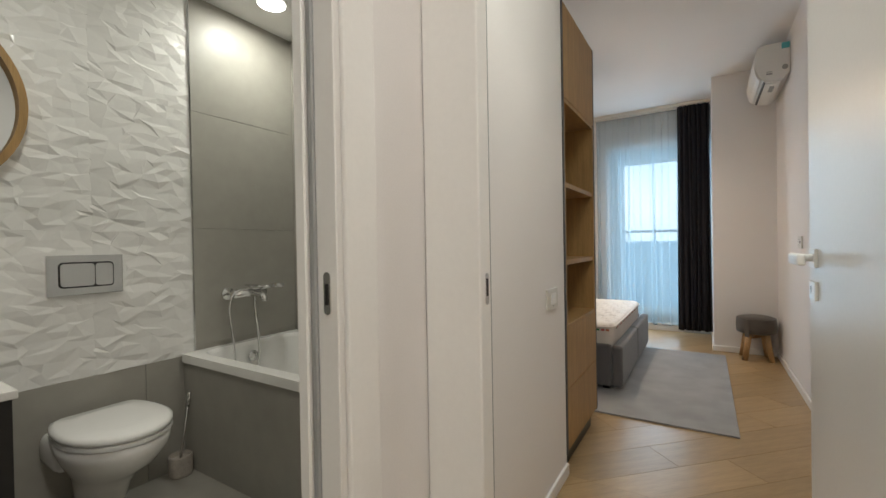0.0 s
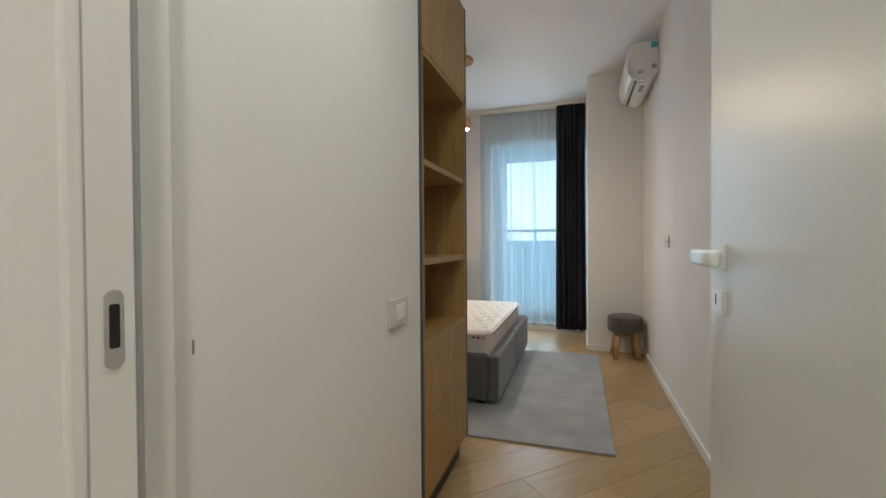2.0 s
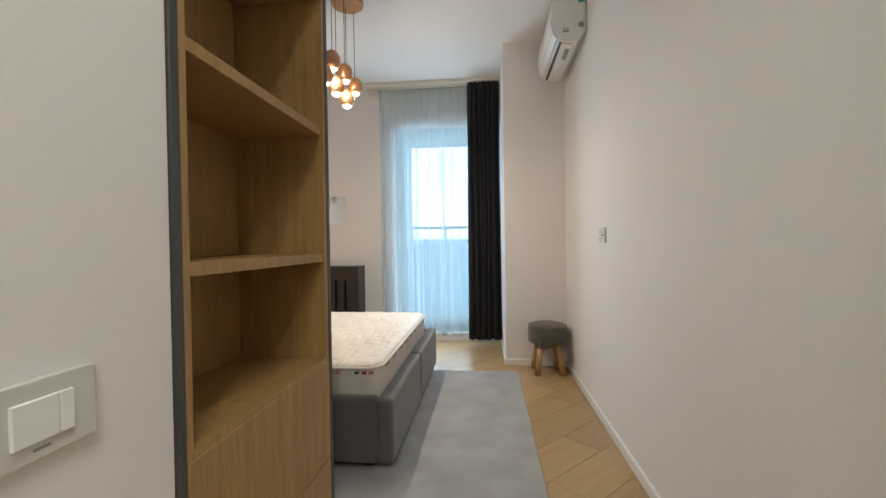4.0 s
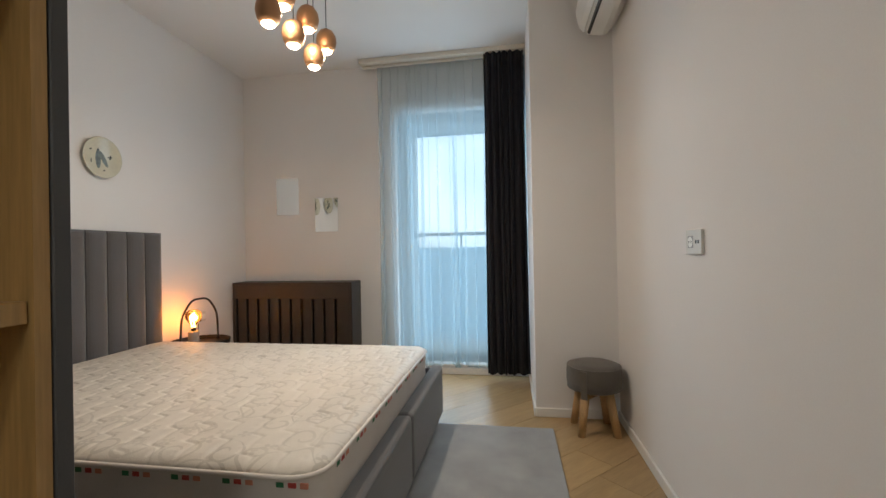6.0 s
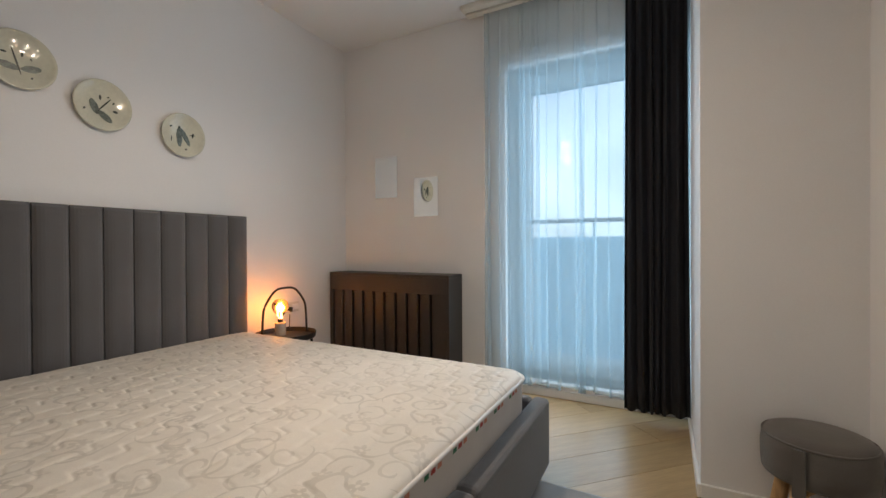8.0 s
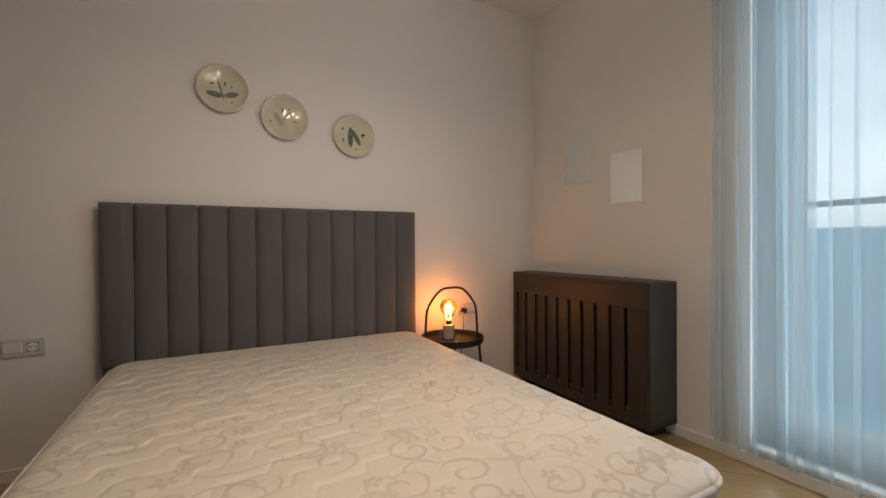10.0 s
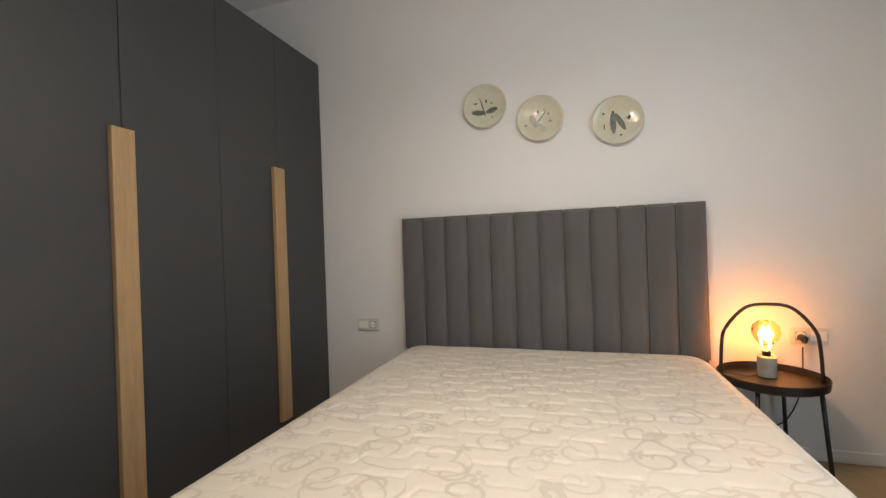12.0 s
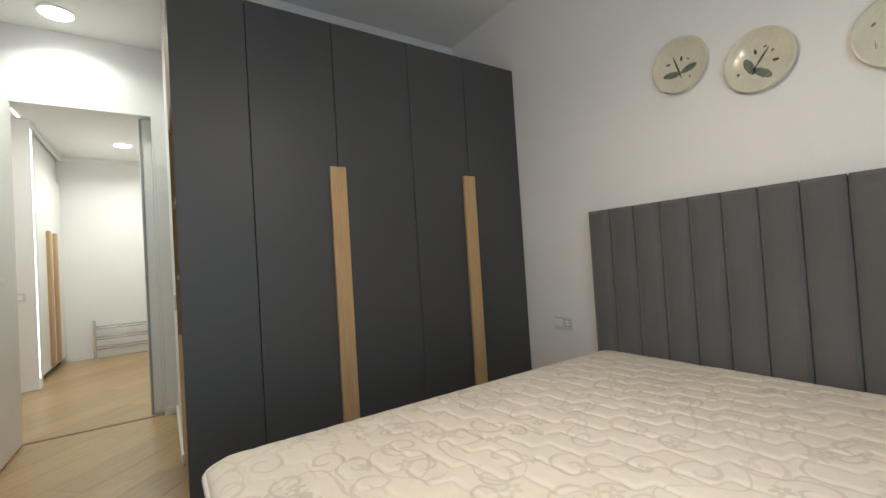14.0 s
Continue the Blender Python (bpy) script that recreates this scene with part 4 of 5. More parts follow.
def wall_socket(at, axis, w, h, label, holes, category="socket"):
    """A white cover plate on a wall; axis: the way the plate faces."""
    x, y, z = at
    so = thing("wall_socket" if category == "socket" else "light_switch", at, label, category)
    d = 0.010

    def slab(u0, u1, z0, z1, t0, t1, bev=0.0015):
        lo, hi = sorted((t0, t1))
        if axis[1] == "x":
            s = 1 if axis[0] == "+" else -1
            a, b = sorted((x + s * lo, x + s * hi))
            return box(a, b, y + u0, y + u1, z + z0, z + z1, bev, 2)
        a, b = sorted((y + lo, y + hi))
        return box(x + u0, x + u1, a, b, z + z0, z + z1, bev, 2)
    part("cover_plate", slab(-w / 2, w / 2, -h / 2, h / 2, 0.0005, d), COVER, so)
    for kind, u, v in holes:
        if kind == "round":
            ring = part("socket_ring", slab(u - 0.021, u + 0.021, -0.021, 0.021, d - 0.002, d + 0.0008, 0.0), GREYSEAL, so)
            s = 1 if axis[0] == "+" else -1
            xr = x + s * (d + 0.001)
            part("socket_well", lathe([(0.0, xr), (0.019, xr), (0.019, xr + s * 0.0006), (0.0, xr + s * 0.0006)], y + u, z, 20, "x"), PLASTIC, ring)
            for dy in (-0.0095, 0.0095):
                part("pin_hole", lathe([(0.0, xr + s * 0.0005), (0.0032, xr + s * 0.0005), (0.0032, xr + s * 0.0014), (0.0, xr + s * 0.0014)], y + u + dy, z, 8, "x"), BLACK, ring)
        elif kind == "slot":
            part("indicator", slab(u - 0.009, u + 0.009, v - 0.0018, v + 0.0018, d - 0.001, d + 0.0004, 0.0), GREYSEAL, so)
        elif kind == "dot":
            part("port", slab(u - 0.005, u + 0.005, v - 0.006, v + 0.006, d - 0.001, d + 0.0012, 0.0), BLACK, so)
        else:
            part("rocker", slab(u - v, u + v, -h * 0.27, h * 0.27, d - 0.002, d + 0.004, 0.0015), PLASTIC, so)
    return so


wall_socket((XW, 2.911, 0.573), "+x", 0.14, 0.075, "white double wall socket with one covered half", [("round", 0.03, 0), ("rocker", -0.035, 0.03)])
wall_socket((XW, 5.150, 0.567), "+x", 0.14, 0.075, "white double wall socket behind the bedside table", [("round", -0.033, 0), ("rocker", 0.035, 0.03)])
wall_socket((XR, 3.795, 1.063), "-x", 0.125, 0.085, "white wall socket with antenna ports", [("round", 0.022, 0), ("dot", -0.022, 0.0), ("dot", -0.042, 0.0)])
wall_socket((PX, 1.762, 0.849), "+x", 0.135, 0.085, "white two-gang light switch on the passage wall", [("rocker", -0.0035, 0.0238), ("rocker", 0.0290, 0.0082), ("slot", 0.004, -0.031)], "switch")
wall_socket((0.545, -0.89, 0.885), "+y", 0.085, 0.08, "white light switch on the hall wall end", [("rocker", 0.0, 0.018)], "switch")

# ---- air conditioner ----
ac = thing("air_conditioner", (XR, 4.475, 2.30), "white wall-mounted air conditioner above the stool", "air conditioner")
prof = [(XR - 0.001, 2.368), (XR - 0.001, 2.598), (XR - 0.150, 2.602), (XR - 0.190, 2.594), (XR - 0.210, 2.572), (XR - 0.220, 2.500), (XR - 0.217, 2.430), (XR - 0.200, 2.366), (XR - 0.158, 2.318), (XR - 0.085, 2.306), (XR - 0.055, 2.312)]
AY0, AY1 = 4.125, 4.825
bm = prism(prof, "y", AY0, AY1)
bmesh.ops.bevel(bm, geom=[e for e in bm.edges if abs(e.verts[0].co.y - e.verts[1].co.y) < 1e-6], offset=0.010, segments=2, affect="EDGES")
part("casing", bm, PLASTIC, ac)
part("outlet", prism([(XR - 0.164, 2.3245), (XR - 0.157, 2.3165), (XR - 0.153, 2.3135), (XR - 0.160, 2.3135), (XR - 0.168, 2.3235)], "y", AY0 + 0.03, AY1 - 0.03), BLACK, ac, "dark air outlet slot")
part("louver", prism([(XR - 0.150, 2.312), (XR - 0.085, 2.304), (XR - 0.085, 2.299), (XR - 0.152, 2.307)], "y", AY0 + 0.04, AY1 - 0.04), PLASTIC, ac)
part("front_flap", prism([(XR - 0.2225, 2.470), (XR - 0.2205, 2.428), (XR - 0.2045, 2.364), (XR - 0.182, 2.336), (XR - 0.186, 2.333), (XR - 0.2095, 2.362), (XR - 0.2255, 2.428), (XR - 0.2275, 2.470)], "y", AY0 + 0.012, AY1 - 0.012), PLASTIC, ac)
part("energy_label", box(XR - 0.055, XR - 0.006, AY0 - 0.0015, AY0 - 0.0002, 2.545, 2.590), STICKER, ac, "turquoise sticker on the casing")
for z0_, z1_ in ((2.362, 2.376), (2.382, 2.388)):
    part("print_bar", box(XR - 0.150, XR - 0.112, AY0 - 0.0015, AY0 - 0.0002, z0_, z1_), GREYSEAL, ac)
part("rating_label", prism([(XR - 0.118, 2.3030), (XR - 0.088, 2.2985), (XR - 0.088, 2.2975), (XR - 0.118, 2.3020)], "y", AY0 + 0.10, AY0 + 0.26), GREYSEAL, ac)
part("pipe_knockout", lathe([(0.017, AY0 - 0.002), (0.019, AY0 - 0.002), (0.019, AY0 + 0.0005), (0.017, AY0 + 0.0005)], XR - 0.035, 2.405, 16, "y"), GREYSEAL, ac)

# ---- stool ----
SX_, SY_ = 0.316, 4.752
stool = thing("stool", (SX_, SY_, 0), "round grey padded stool on splayed oak legs", "stool")
part("seat", lathe([(0.0, 0.236), (0.128, 0.238), (0.150, 0.252), (0.153, 0.290), (0.153, 0.340), (0.149, 0.364), (0.138, 0.380), (0.106, 0.390), (0.0, 0.393)], SX_, SY_, 40), STOOLFAB, stool, "grey cloth seat pad", smooth=True)
for rr, zz in ((0.1465, 0.371), (0.146, 0.250)):
    part("piping", tube([(SX_ + rr * math.cos(2 * math.pi * k / 40), SY_ + rr * math.sin(2 * math.pi * k / 40), zz) for k in range(41)], 0.0042, 6), STOOLFAB, stool, smooth=True)
for k in range(4):
    a = radians(45 + 90 * k + 4)
    c, s_ = math.cos(a), math.sin(a)
    bm = bmesh.new()
    ring_lo, ring_hi = [], []
    for j in range(12):
        p = 2 * math.pi * j / 12
        u, v = math.cos(p), math.sin(p)
        ring_hi.append(bm.verts.new((SX_ + 0.090 * c + 0.026 * u, SY_ + 0.090 * s_ + 0.026 * v, 0.242)))
        ring_lo.append(bm.verts.new((SX_ + 0.138 * c + 0.022 * u, SY_ + 0.138 * s_ + 0.022 * v, 0.0)))
    for j in range(12):
        bm.faces.new((ring_lo[j], ring_lo[(j + 1) % 12], ring_hi[(j + 1) % 12], ring_hi[j]))
    bm.faces.new(ring_lo)
    bm.faces.new(ring_hi)
    part("leg", bm, LIGHTOAK, stool, "light oak leg", smooth=True)
for k in range(2):
    a = radians(49 + 90 * k)
    c, s_ = math.cos(a), math.sin(a)
    part("stretcher", tube([(SX_ + 0.105 * c, SY_ + 0.105 * s_, 0.196 + 0.014 * k), (SX_ - 0.105 * c, SY_ - 0.105 * s_, 0.196 + 0.014 * k)], 0.009, 8), LIGHTOAK, stool)
la = radians(240)
lx, ly = math.cos(la), math.sin(la)
strap = [(SX_ + d * lx - w * ly, SY_ + d * ly + w * lx) for d, w in ((0.150, -0.017), (0.150, 0.017), (0.159, 0.017), (0.159, -0.017))]
part("loop", prism(strap, "z", 0.215, 0.368), STOOLFAB, stool, "grey cloth carrying loop")

# ---- ceiling downlights ----


def downlight(x, y, z, r=0.085):
    dl = thing("downlight", (x, y, z), "round flush white ceiling light switched on", "ceiling light", "downlights")
    part("ring", lathe([(r, z - 0.0005), (r + 0.013, z - 0.0005), (r + 0.013, z - 0.006), (r, z - 0.009)], x, y, 32), PLASTIC, dl)
    part("diffuser", lathe([(0.0, z - 0.0095), (r - 0.001, z - 0.0095), (r - 0.003, z - 0.0115), (0.0, z - 0.0125)], x, y, 32), DIFFUSER, dl, "glowing white diffuser")


downlight(-0.09, 1.20, H)
downlight(-0.245, -1.60, HH)
downlight(0.25, 0.05, HH)
downlight(-1.985, 1.41, BH, 0.07)
downlight(-1.45, 0.35, BH, 0.07)

# ---- hall ----
tr = thing("towel_rail", (-0.14, -2.42, 0), "low chrome ladder rail leaning at the hall wall", "rail")
for x in (0.175, -0.455):
    part("post", box(x - 0.016, x + 0.016, -2.425, -2.395, 0.0, 0.485, 0.004), CHROME, tr)
for z in (0.115, 0.145, 0.24, 0.27, 0.375, 0.405):
    part("rung", tube([(-0.44, -2.405, z), (0.16, -2.405, z)], 0.008, 8), CHROME, tr, smooth=True)
hc = thing("hall_cupboard", (0.78, -1.74, 0), "tall white hall cupboard with two oak bar handles", "cupboard")
part("plinth", box(0.52, 1.1, -2.44, -1.04, 0.0, 0.07), BLACK, hc)
part("body", box(0.482, 1.1, -2.44, -1.036, 0.07, 2.25), TRIM, hc)
for a, b in ((-2.438, -1.79), (-1.785, -1.038)):
    part("door", box(0.462, 0.480, a, b, 0.075, 2.245, 0.002, 1), TRIM, hc)
for y in (-1.62, -1.95):
    part("handle", box(0.430, 0.462, y - 0.045, y + 0.045, 0.10, 1.58, 0.003), HANDLEOAK, hc, "long oak bar handle")
part("top_filler", box(0.49, 1.1, -2.44, -1.036, 2.265, HH - 0.005), TRIM, hc)
# added glowing strip that stands in for a bright line along the white wall edge
ls = thing("edge_glow_strip", (0.428, -0.93, 0.11), "vertical white strip on the wall edge with added glow", "light strip")
part("strip", box(0.424, 0.4295, -0.905, -0.893, 0.11, 2.50), STRIPGLOW, ls)
cl = thing("led_profile", (0.5, -0.55, HH), "narrow lit led profile set in the hall ceiling", "light strip")
part("diffuser", box(0.490, 0.504, -0.85, -0.25, HH - 0.008, HH - 0.001), STRIPGLOW, cl)
setting("trim_hall", box(HX, 1.6, -2.45, -2.41, HH - 0.05, HH - 0.001, 0.01), TRIM, "white ceiling moulding in the hall", "trim")
setting("trim_hall_side", box(0.43, 0.47, -2.41, -1.03, HH - 0.05, HH - 0.001, 0.01), TRIM, "white ceiling moulding in the hall", "trim")

# ---- bathroom ----
TE = 1.115


def relief_tile(w, h, seed):
    """A glazed tile whose face is folded into facets that run on over its edges."""
    r, same = random.Random(seed), random.Random(99)
    nu, nv = 8, 10
    rim_v = [same.choice((0.002, 0.005, 0.009)) for _ in range(nv + 1)]
    rim_u = [same.choice((0.002, 0.005, 0.009)) for _ in range(nu + 1)]
    rim_v[0] = rim_v[nv] = rim_u[0] = rim_u[nu] = 0.004
    bm = bmesh.new()
    grid = []
    for i in range(nu + 1):
        row = []
        for j in range(nv + 1):
            d = rim_v[j] if i in (0, nu) else rim_u[i] if j in (0, nv) else r.choice((0.002, 0.0045, 0.007, 0.0095))
            u = w * i / nu + (0 if i in (0, nu) else r.uniform(-0.45, 0.45) * w / nu)
            v = h * j / nv + (0 if j in (0, nv) else r.uniform(-0.4, 0.4) * h / nv)
            row.append(bm.verts.new((d, u, v)))
        grid.append(row)
    for i in range(nu):
        for j in range(nv):
            a, b, c, d = grid[i][j], grid[i + 1][j], grid[i + 1][j + 1], grid[i][j + 1]
            if r.random() < 0.5:
                bm.faces.new((a, b, c)), bm.faces.new((a, c, d))
            else:
                bm.faces.new((a, b, d)), bm.faces.new((b, c, d))
    bmesh.ops.bevel(bm, geom=[e for e in bm.edges if not e.is_boundary], offset=0.0011, segments=1, affect="EDGES")
    bmesh.ops.recalc_face_normals(bm, faces=bm.faces)
    me = bpy.data.meshes.new("tile")
    bm.to_mesh(me)
    bm.free()
    if sum(p.normal.x * p.area for p in me.polygons) < 0:
        me.flip_normals()
    me.materials.append(WHITETILE)
    return me


TW, TH = 0.40, 0.302
variants = [relief_tile(TW - 0.0004, TH - 0.0004, k) for k in range(4)]
z, k = 0.565, 0
while z < BH - 0.01:
    y = TE - TW
    while y > -0.9:
        tile = new("tile", variants[(k * 7 + int(z * 10)) % 4])
        tile.parent = bath_wall
        tile.location = (BX + 0.001, y, z)
        y -= TW
        k += 1
    z += TH
part("edge_trim", box(BX, BX + 0.012, TE, TE + 0.008, 0.565, BH), CHROME, bath_wall, "thin metal tile edge")
for y in (-0.9, -0.3, 0.3, 0.9):
    part("grey_tile", box(BX, BX + 0.008, y + 0.001, min(y + 0.599, 1.05), 0.004, 0.5635, 0.001, 1), GREYTILE, bath_wall)
for z0, z1 in ((0.60, 1.19), (1.192, 1.782), (1.784, BH - 0.001)):
    part("grey_tile", box(BX, BX + 0.006, TE + 0.009, BY - 0.013, z0, z1, 0.001, 1), GREYTILE, bath_wall)

fl = thing("flush_plate", (BX, 0.70, 0.92), "chrome toilet flush plate with two buttons", "flush plate")
part("plate", box(BX + 0.008, BX + 0.022, 0.562, 0.814, 0.908, 1.070, 0.002), CHROME, fl)
part("button_rim", prism(round_rect(0.597, 0.781, 0.938, 1.042, 0.016), "x", BX + 0.0205, BX + 0.0228), BLACK, fl, "dark gap round the buttons")
part("button", prism(round_rect(0.602, 0.713, 0.944, 1.036, 0.012), "x", BX + 0.021, BX + 0.029), CHROME, fl)
part("button", prism(round_rect(0.7155, 0.776, 0.944, 1.036, 0.012), "x", BX + 0.021, BX + 0.029), CHROME, fl)

toilet = thing("toilet", (BX + 0.25, 0.72, 0), "white wall-hung ceramic toilet with a closed lid", "toilet")


def oval(cx, cy, a, b, back, n=28):
    pts = []
    for k in range(n):
        t = 2 * math.pi * k / n
        u = math.cos(t)
        pts.append((max(cx + 0.89 * a * u, back), cy + 0.93 * b * (math.sin(t) if u > 0 else math.copysign(abs(math.sin(t)) ** 0.45, math.sin(t)))))
    return pts


def loft(levels):
    bm = bmesh.new()
    rings = [[bm.verts.new((u, v, z)) for u, v in ring] for ring, z in levels]
    n = len(rings[0])
    for a, b in zip(rings, rings[1:]):
        for k in range(n):
            bm.faces.new((a[k], a[(k + 1) % n], b[(k + 1) % n], b[k]))
    bm.faces.new(rings[0])
    bm.faces.new(rings[-1])
    return bm


TC, TYY = BX + 0.248, 0.690
part("bowl", loft([(oval(TC - 0.14, TYY, 0.10, 0.075, BX + 0.012), 0.07), (oval(TC - 0.13, TYY, 0.115, 0.085, BX + 0.012), 0.10), (oval(TC - 0.11, TYY, 0.13, 0.095, BX + 0.012), 0.17), (oval(TC - 0.07, TYY, 0.165, 0.115, BX + 0.012), 0.23), (oval(TC - 0.02, TYY, 0.215, 0.150, BX + 0.012), 0.285), (oval(TC + 0.004, TYY, 0.248, 0.178, BX + 0.012), 0.345), (oval(TC + 0.005, TYY, 0.258, 0.184, BX + 0.012), 0.395)]), CERAMIC, toilet, smooth=True)
part("mount", box(BX + 0.010, BX + 0.20, TYY - 0.165, TYY + 0.165, 0.27, 0.394, 0.035, 3), CERAMIC, toilet, smooth=True)
part("seat", loft([(oval(TC + 0.008, TYY, 0.255, 0.182, BX + 0.07), 0.396), (oval(TC + 0.008, TYY, 0.262, 0.188, BX + 0.07), 0.400), (oval(TC + 0.008, TYY, 0.262, 0.188, BX + 0.07), 0.412), (oval(TC + 0.008, TYY, 0.255, 0.182, BX + 0.07), 0.415)]), PLASTIC, toilet)
part("lid", loft([(oval(TC + 0.008, TYY, 0.256, 0.183, BX + 0.06), 0.417), (oval(TC + 0.008, TYY, 0.264, 0.190, BX + 0.06), 0.421), (oval(TC + 0.008, TYY, 0.262, 0.188, BX + 0.06), 0.434), (oval(TC + 0.008, TYY, 0.245, 0.172, BX + 0.07), 0.441), (oval(TC + 0.008, TYY, 0.15, 0.10, BX + 0.10), 0.444)]), CERAMIC, toilet, smooth=True)

tub = thing("bathtub", (-1.45, 1.4, 0), "white built-in bathtub behind a grey tiled panel", "bathtub")
RY, TX1 = 1.055, HX - 0.10
part("panel", box(BX + 0.001, TX1, RY + 0.012, RY + 0.045, 0.004, 0.535), GREYTILE, tub, "grey tiled bath panel")
bm = bmesh.new()
levels = [(round_rect(BX + 0.002, TX1, RY, BY - 0.014, 0.012, 6), 0.535), (round_rect(BX + 0.002, TX1, RY, BY - 0.014, 0.012, 6), 0.575), (round_rect(BX + 0.055, TX1 - 0.05, RY + 0.055, BY - 0.065, 0.10, 6), 0.577), (round_rect(BX + 0.065, TX1 - 0.06, RY + 0.065, BY - 0.075, 0.10, 6), 0.560), (round_rect(BX + 0.10, TX1 - 0.16, RY + 0.10, BY - 0.11, 0.12, 6), 0.30), (round_rect(BX + 0.15, TX1 - 0.22, RY + 0.14, BY - 0.15, 0.12, 6), 0.18)]
rings = [[bm.verts.new((u, v, z)) for u, v in ring] for ring, z in levels]
for a, b in zip(rings, rings[1:]):
    for k in range(len(a)):
        bm.faces.new((a[k], a[(k + 1) % len(a)], b[(k + 1) % len(a)], b[k]))
bm.faces.new(rings[-1])
part("shell", bm, CERAMIC, tub, smooth=False)
part("overflow", lathe([(0.0, BX + 0.083), (0.028, BX + 0.083), (0.030, BX + 0.090), (0.010, BX + 0.098), (0.0, BX + 0.098)], 1.385, 0.50, 20, "x"), CHROME, tub, "chrome overflow knob", smooth=True)

mx = thing("bath_mixer", (BX + 0.05, 1.39, 0.83), "chrome bath mixer with a hand shower hose", "tap")
part("body", tube([(BX + 0.075, 1.285, 0.845), (BX + 0.075, 1.47, 0.845)], 0.024, 14), CHROME, mx, smooth=True)
part("inlet", lathe([(0.0, BX + 0.006), (0.034, BX + 0.006), (0.034, BX + 0.016), (0.014, BX + 0.022), (0.014, BX + 0.075), (0.0, BX + 0.075)], 1.295, 0.845, 18, "x"), CHROME, mx, smooth=False)
part("inlet", lathe([(0.0, BX + 0.006), (0.034, BX + 0.006), (0.034, BX + 0.016), (0.014, BX + 0.022), (0.014, BX + 0.075), (0.0, BX + 0.075)], 1.455, 0.845, 18, "x"), CHROME, mx, smooth=False)
part("lever", box(BX + 0.055, BX + 0.185, 1.362, 1.398, 0.880, 0.893, 0.005), CHROME, mx)
part("spout", tube(bend([(BX + 0.075, 1.38, 0.845), (BX + 0.16, 1.38, 0.842), (BX + 0.20, 1.38, 0.828), (BX + 0.20, 1.38, 0.812)], 4), 0.017, 12), CHROME, mx, smooth=True)
part("shower_head", lathe([(0.0, 0.885), (0.030, 0.885), (0.034, 0.875), (0.026, 0.866), (0.0, 0.866)], BX + 0.12, 1.53, 20), CHROME, mx, smooth=False)
part("shower_handle", tube([(BX + 0.10, 1.43, 0.868), (BX + 0.115, 1.515, 0.876)], 0.011, 10), CHROME, mx, smooth=True)
part("hose", tube(bend([(BX + 0.09, 1.40, 0.825), (BX + 0.10, 1.395, 0.74), (BX + 0.10, 1.41, 0.62), (BX + 0.11, 1.40, 0.45), (BX + 0.13, 1.33, 0.36), (BX + 0.12, 1.27, 0.45), (BX + 0.10, 1.265, 0.62), (BX + 0.09, 1.255, 0.76), (BX + 0.09, 1.275, 0.84), (BX + 0.095, 1.33, 0.868), (BX + 0.10, 1.43, 0.868)], 6), 0.0065, 8), CHROME, mx, smooth=True)

tb = thing("toilet_brush", (BX + 0.16, 0.985, 0.004), "toilet brush in a beige stone holder", "toilet brush")
bx_, by_ = BX + 0.075, 1.008
part("holder", lathe([(0.0, 0.0225), (0.045, 0.0225), (0.050, 0.035), (0.050, 0.115), (0.046, 0.12), (0.040, 0.10), (0.0, 0.10)], bx_, by_, 24), LAMPSTONE, tb, smooth=False)
part("stem", tube([(bx_, by_, 0.10), (bx_ - 0.01, by_ + 0.045, 0.345)], 0.006, 8), CHROME, tb, smooth=True)
part("grip", tube([(bx_ - 0.009, by_ + 0.043, 0.335), (bx_ - 0.0112, by_ + 0.053, 0.395)], 0.009, 8), CHROME, tb, smooth=True)

va = thing("vanity_unit", (BX + 0.28, -0.1, 0), "black bathroom vanity unit with a white top", "vanity")
part("cabinet", box(BX + 0.012, BX + 0.53, -0.55, 0.352, 0.16, 0.675, 0.003), BLACKWOOD, va)
part("leg", box(BX + 0.02, BX + 0.06, -0.54, -0.50, 0.004, 0.16), BLACK, va)
part("leg", box(BX + 0.02, BX + 0.06, 0.30, 0.34, 0.004, 0.16), BLACK, va)
part("countertop", box(BX + 0.012, BX + 0.545, -0.56, 0.362, 0.675, 0.700, 0.004), CERAMIC, va, "white ceramic washstand top")
rm = thing("round_mirror", (BX, 0.155, 1.62), "round bathroom mirror in a wooden frame", "mirror")
part("frame", lathe([(0.338, BX + 0.012), (0.362, BX + 0.012), (0.362, BX + 0.052), (0.338, BX + 0.052), (0.338, BX + 0.012)], 0.155, 1.62, 64, "x"), OAK, rm, "round oak frame")
part("mirror_glass", lathe([(0.0, BX + 0.013), (0.337, BX + 0.013), (0.337, BX + 0.026), (0.0, BX + 0.026)], 0.155, 1.62, 64, "x"), MIRROR, rm)

# ---- floor planks, laid at 45 degrees ----
PW, PL = 0.215, 1.29


def clip(poly, inside, cross):
    out = []
    for i, p in enumerate(poly):
        q = poly[(i + 1) % len(poly)]
        if inside(p):
            out.append(p)
        if inside(p) != inside(q):
            out.append(cross(p, q))
    return out


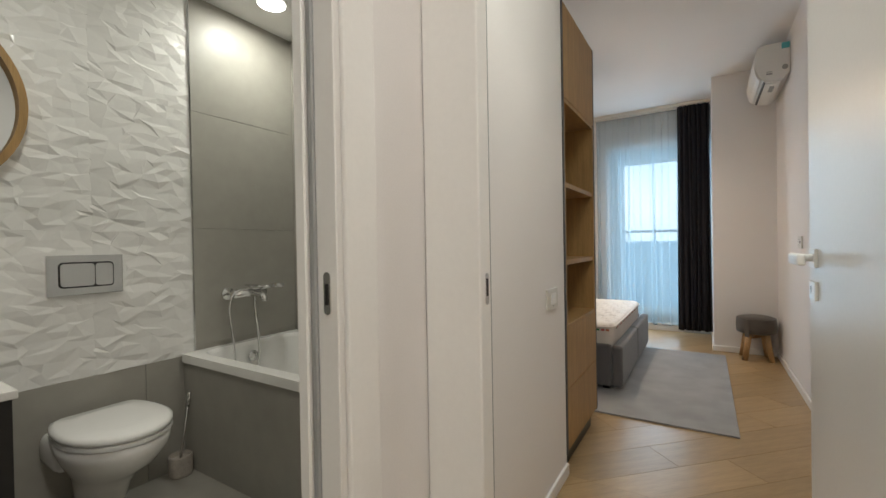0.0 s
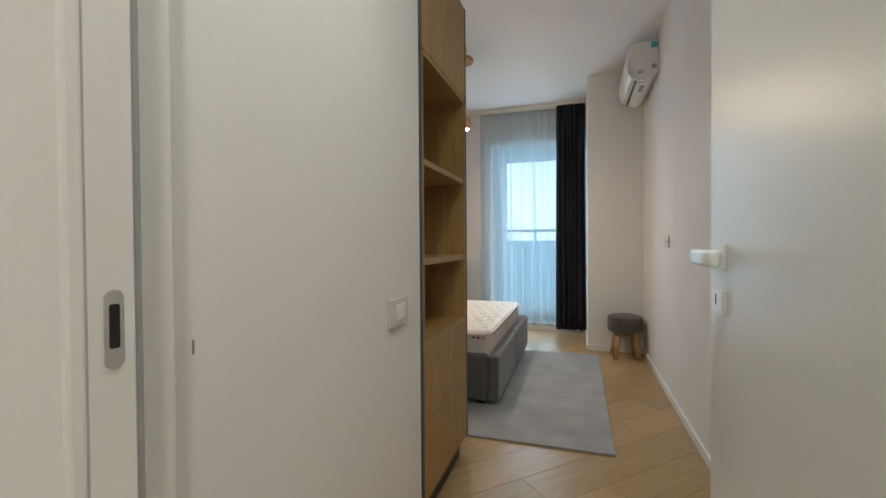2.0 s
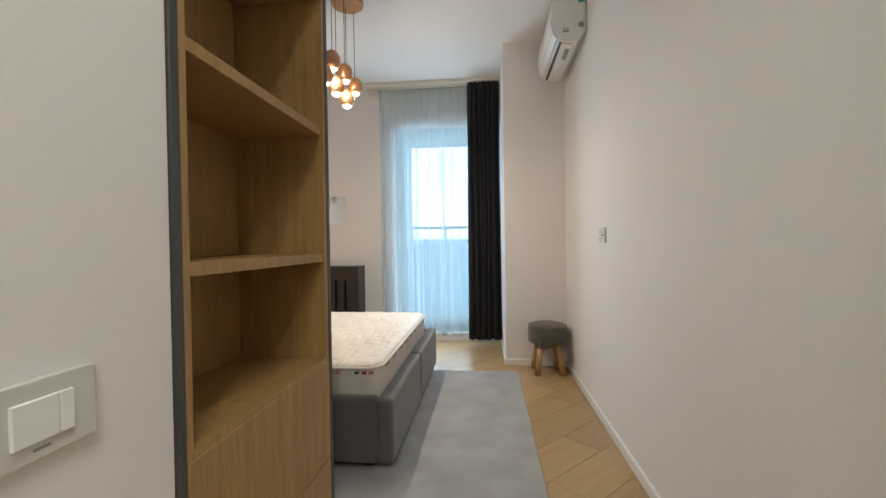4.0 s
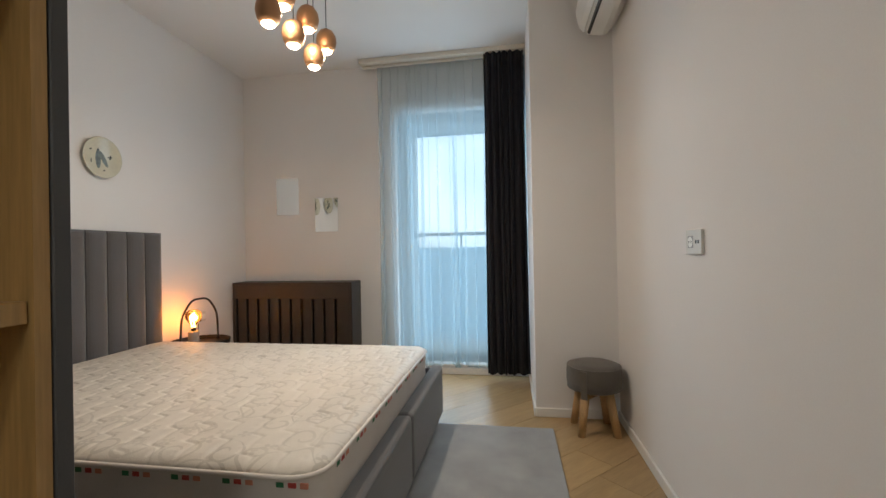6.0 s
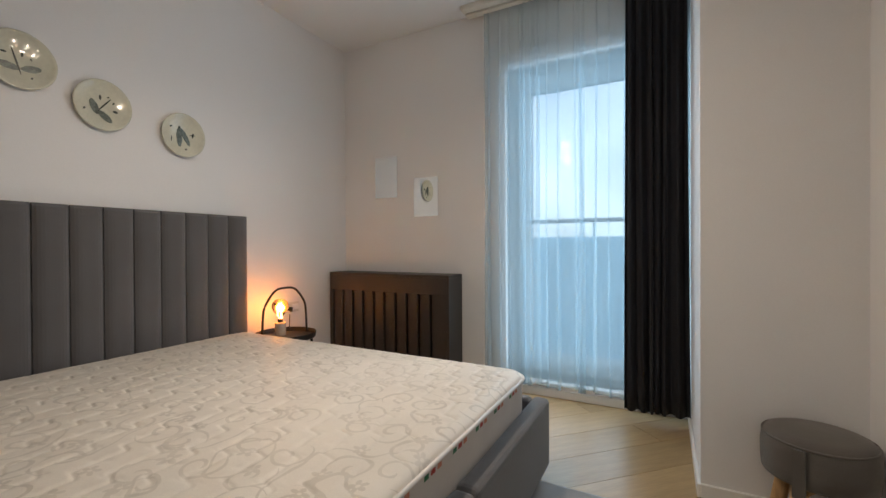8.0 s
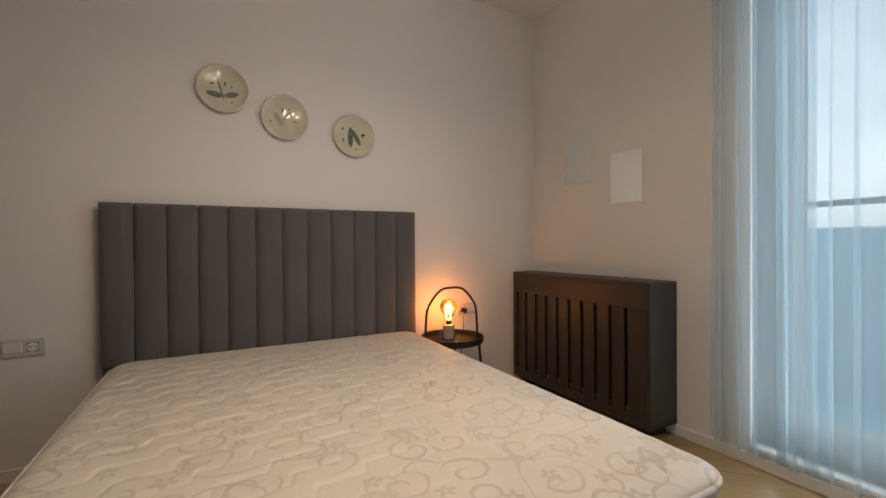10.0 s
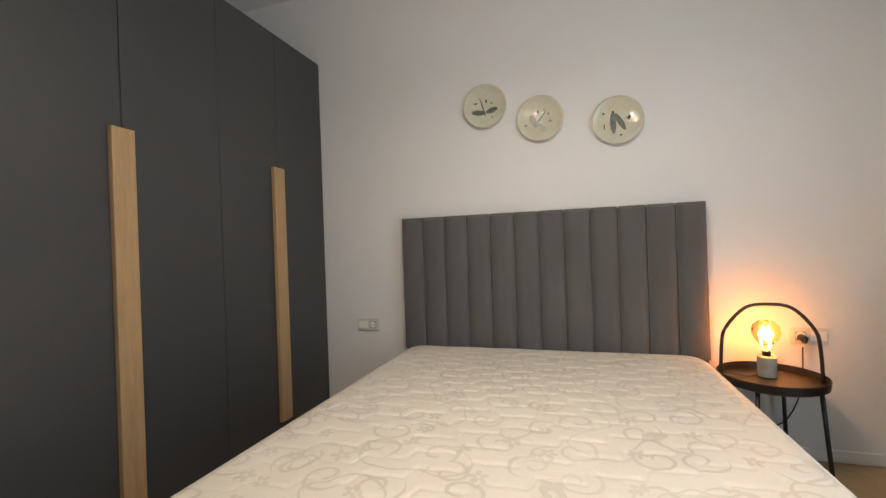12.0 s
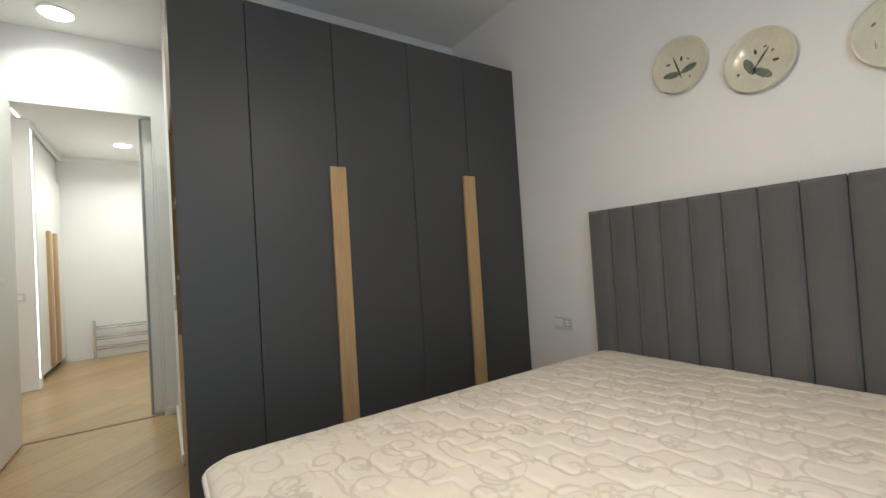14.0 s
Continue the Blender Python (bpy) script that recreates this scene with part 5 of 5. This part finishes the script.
def in_rect(poly, x0, x1, y0, y1):
    for ax, lim, sign in ((0, x0, 1), (0, x1, -1), (1, y0, 1), (1, y1, -1)):
        if not poly:
            return poly
        poly = clip(poly, lambda p: sign * (p[ax] - lim) >= 0, lambda p, q: tuple(p[i] + (q[i] - p[i]) * (lim - p[ax]) / (q[ax] - p[ax]) for i in (0, 1)))
    return poly


AREAS = ((XW, XR, 1.956, YF), (PX, XR, 0.90, 1.956), (HX, 1.6, -2.45, 0.90))
rng = random.Random(21)
dirx, diry = math.cos(radians(45)), math.sin(radians(45))
for row in range(-20, 45):
    off = 2.40 + (row - 11) * PW
    shift = rng.uniform(0, PL)
    for col in range(-6, 8):
        a0, a1 = col * PL + shift, (col + 1) * PL + shift
        g = 0.0006
        quad = [(a * dirx - o * diry, a * diry + o * dirx) for a, o in ((a0 + g, off + g), (a1 - g, off + g), (a1 - g, off + PW - g), (a0 + g, off + PW - g))]
        for x0, x1, y0, y1 in AREAS:
            piece = in_rect(quad, x0, x1, y0, y1)
            if len(piece) < 3:
                continue
            mx_, my_ = sum(p[0] for p in piece) / len(piece), sum(p[1] for p in piece) / len(piece)
            # each plank lies in its own frame, so that the grain runs along it
            loc = [((p[0] - mx_) * dirx + (p[1] - my_) * diry, -(p[0] - mx_) * diry + (p[1] - my_) * dirx) for p in piece]
            bm = bmesh.new()
            lo = [bm.verts.new((u, v, -0.006)) for u, v in loc]
            hi = [bm.verts.new((u, v, -0.0006)) for u, v in loc]
            top_ = [bm.verts.new((u * 0.998, v * 0.992, 0.0)) for u, v in loc]
            n = len(loc)
            for lower, upper in ((lo, hi), (hi, top_)):
                for k in range(n):
                    bm.faces.new((lower[k], lower[(k + 1) % n], upper[(k + 1) % n], upper[k]))
            bm.faces.new(top_)
            me = bpy.data.meshes.new("plank")
            bm.to_mesh(me)
            bm.free()
            me.materials.append(PLANK)
            ob = new("plank", me)
            ob.parent = floor
            ob.matrix_basis = pose(mx_, my_, 0, 0, 0, 45)
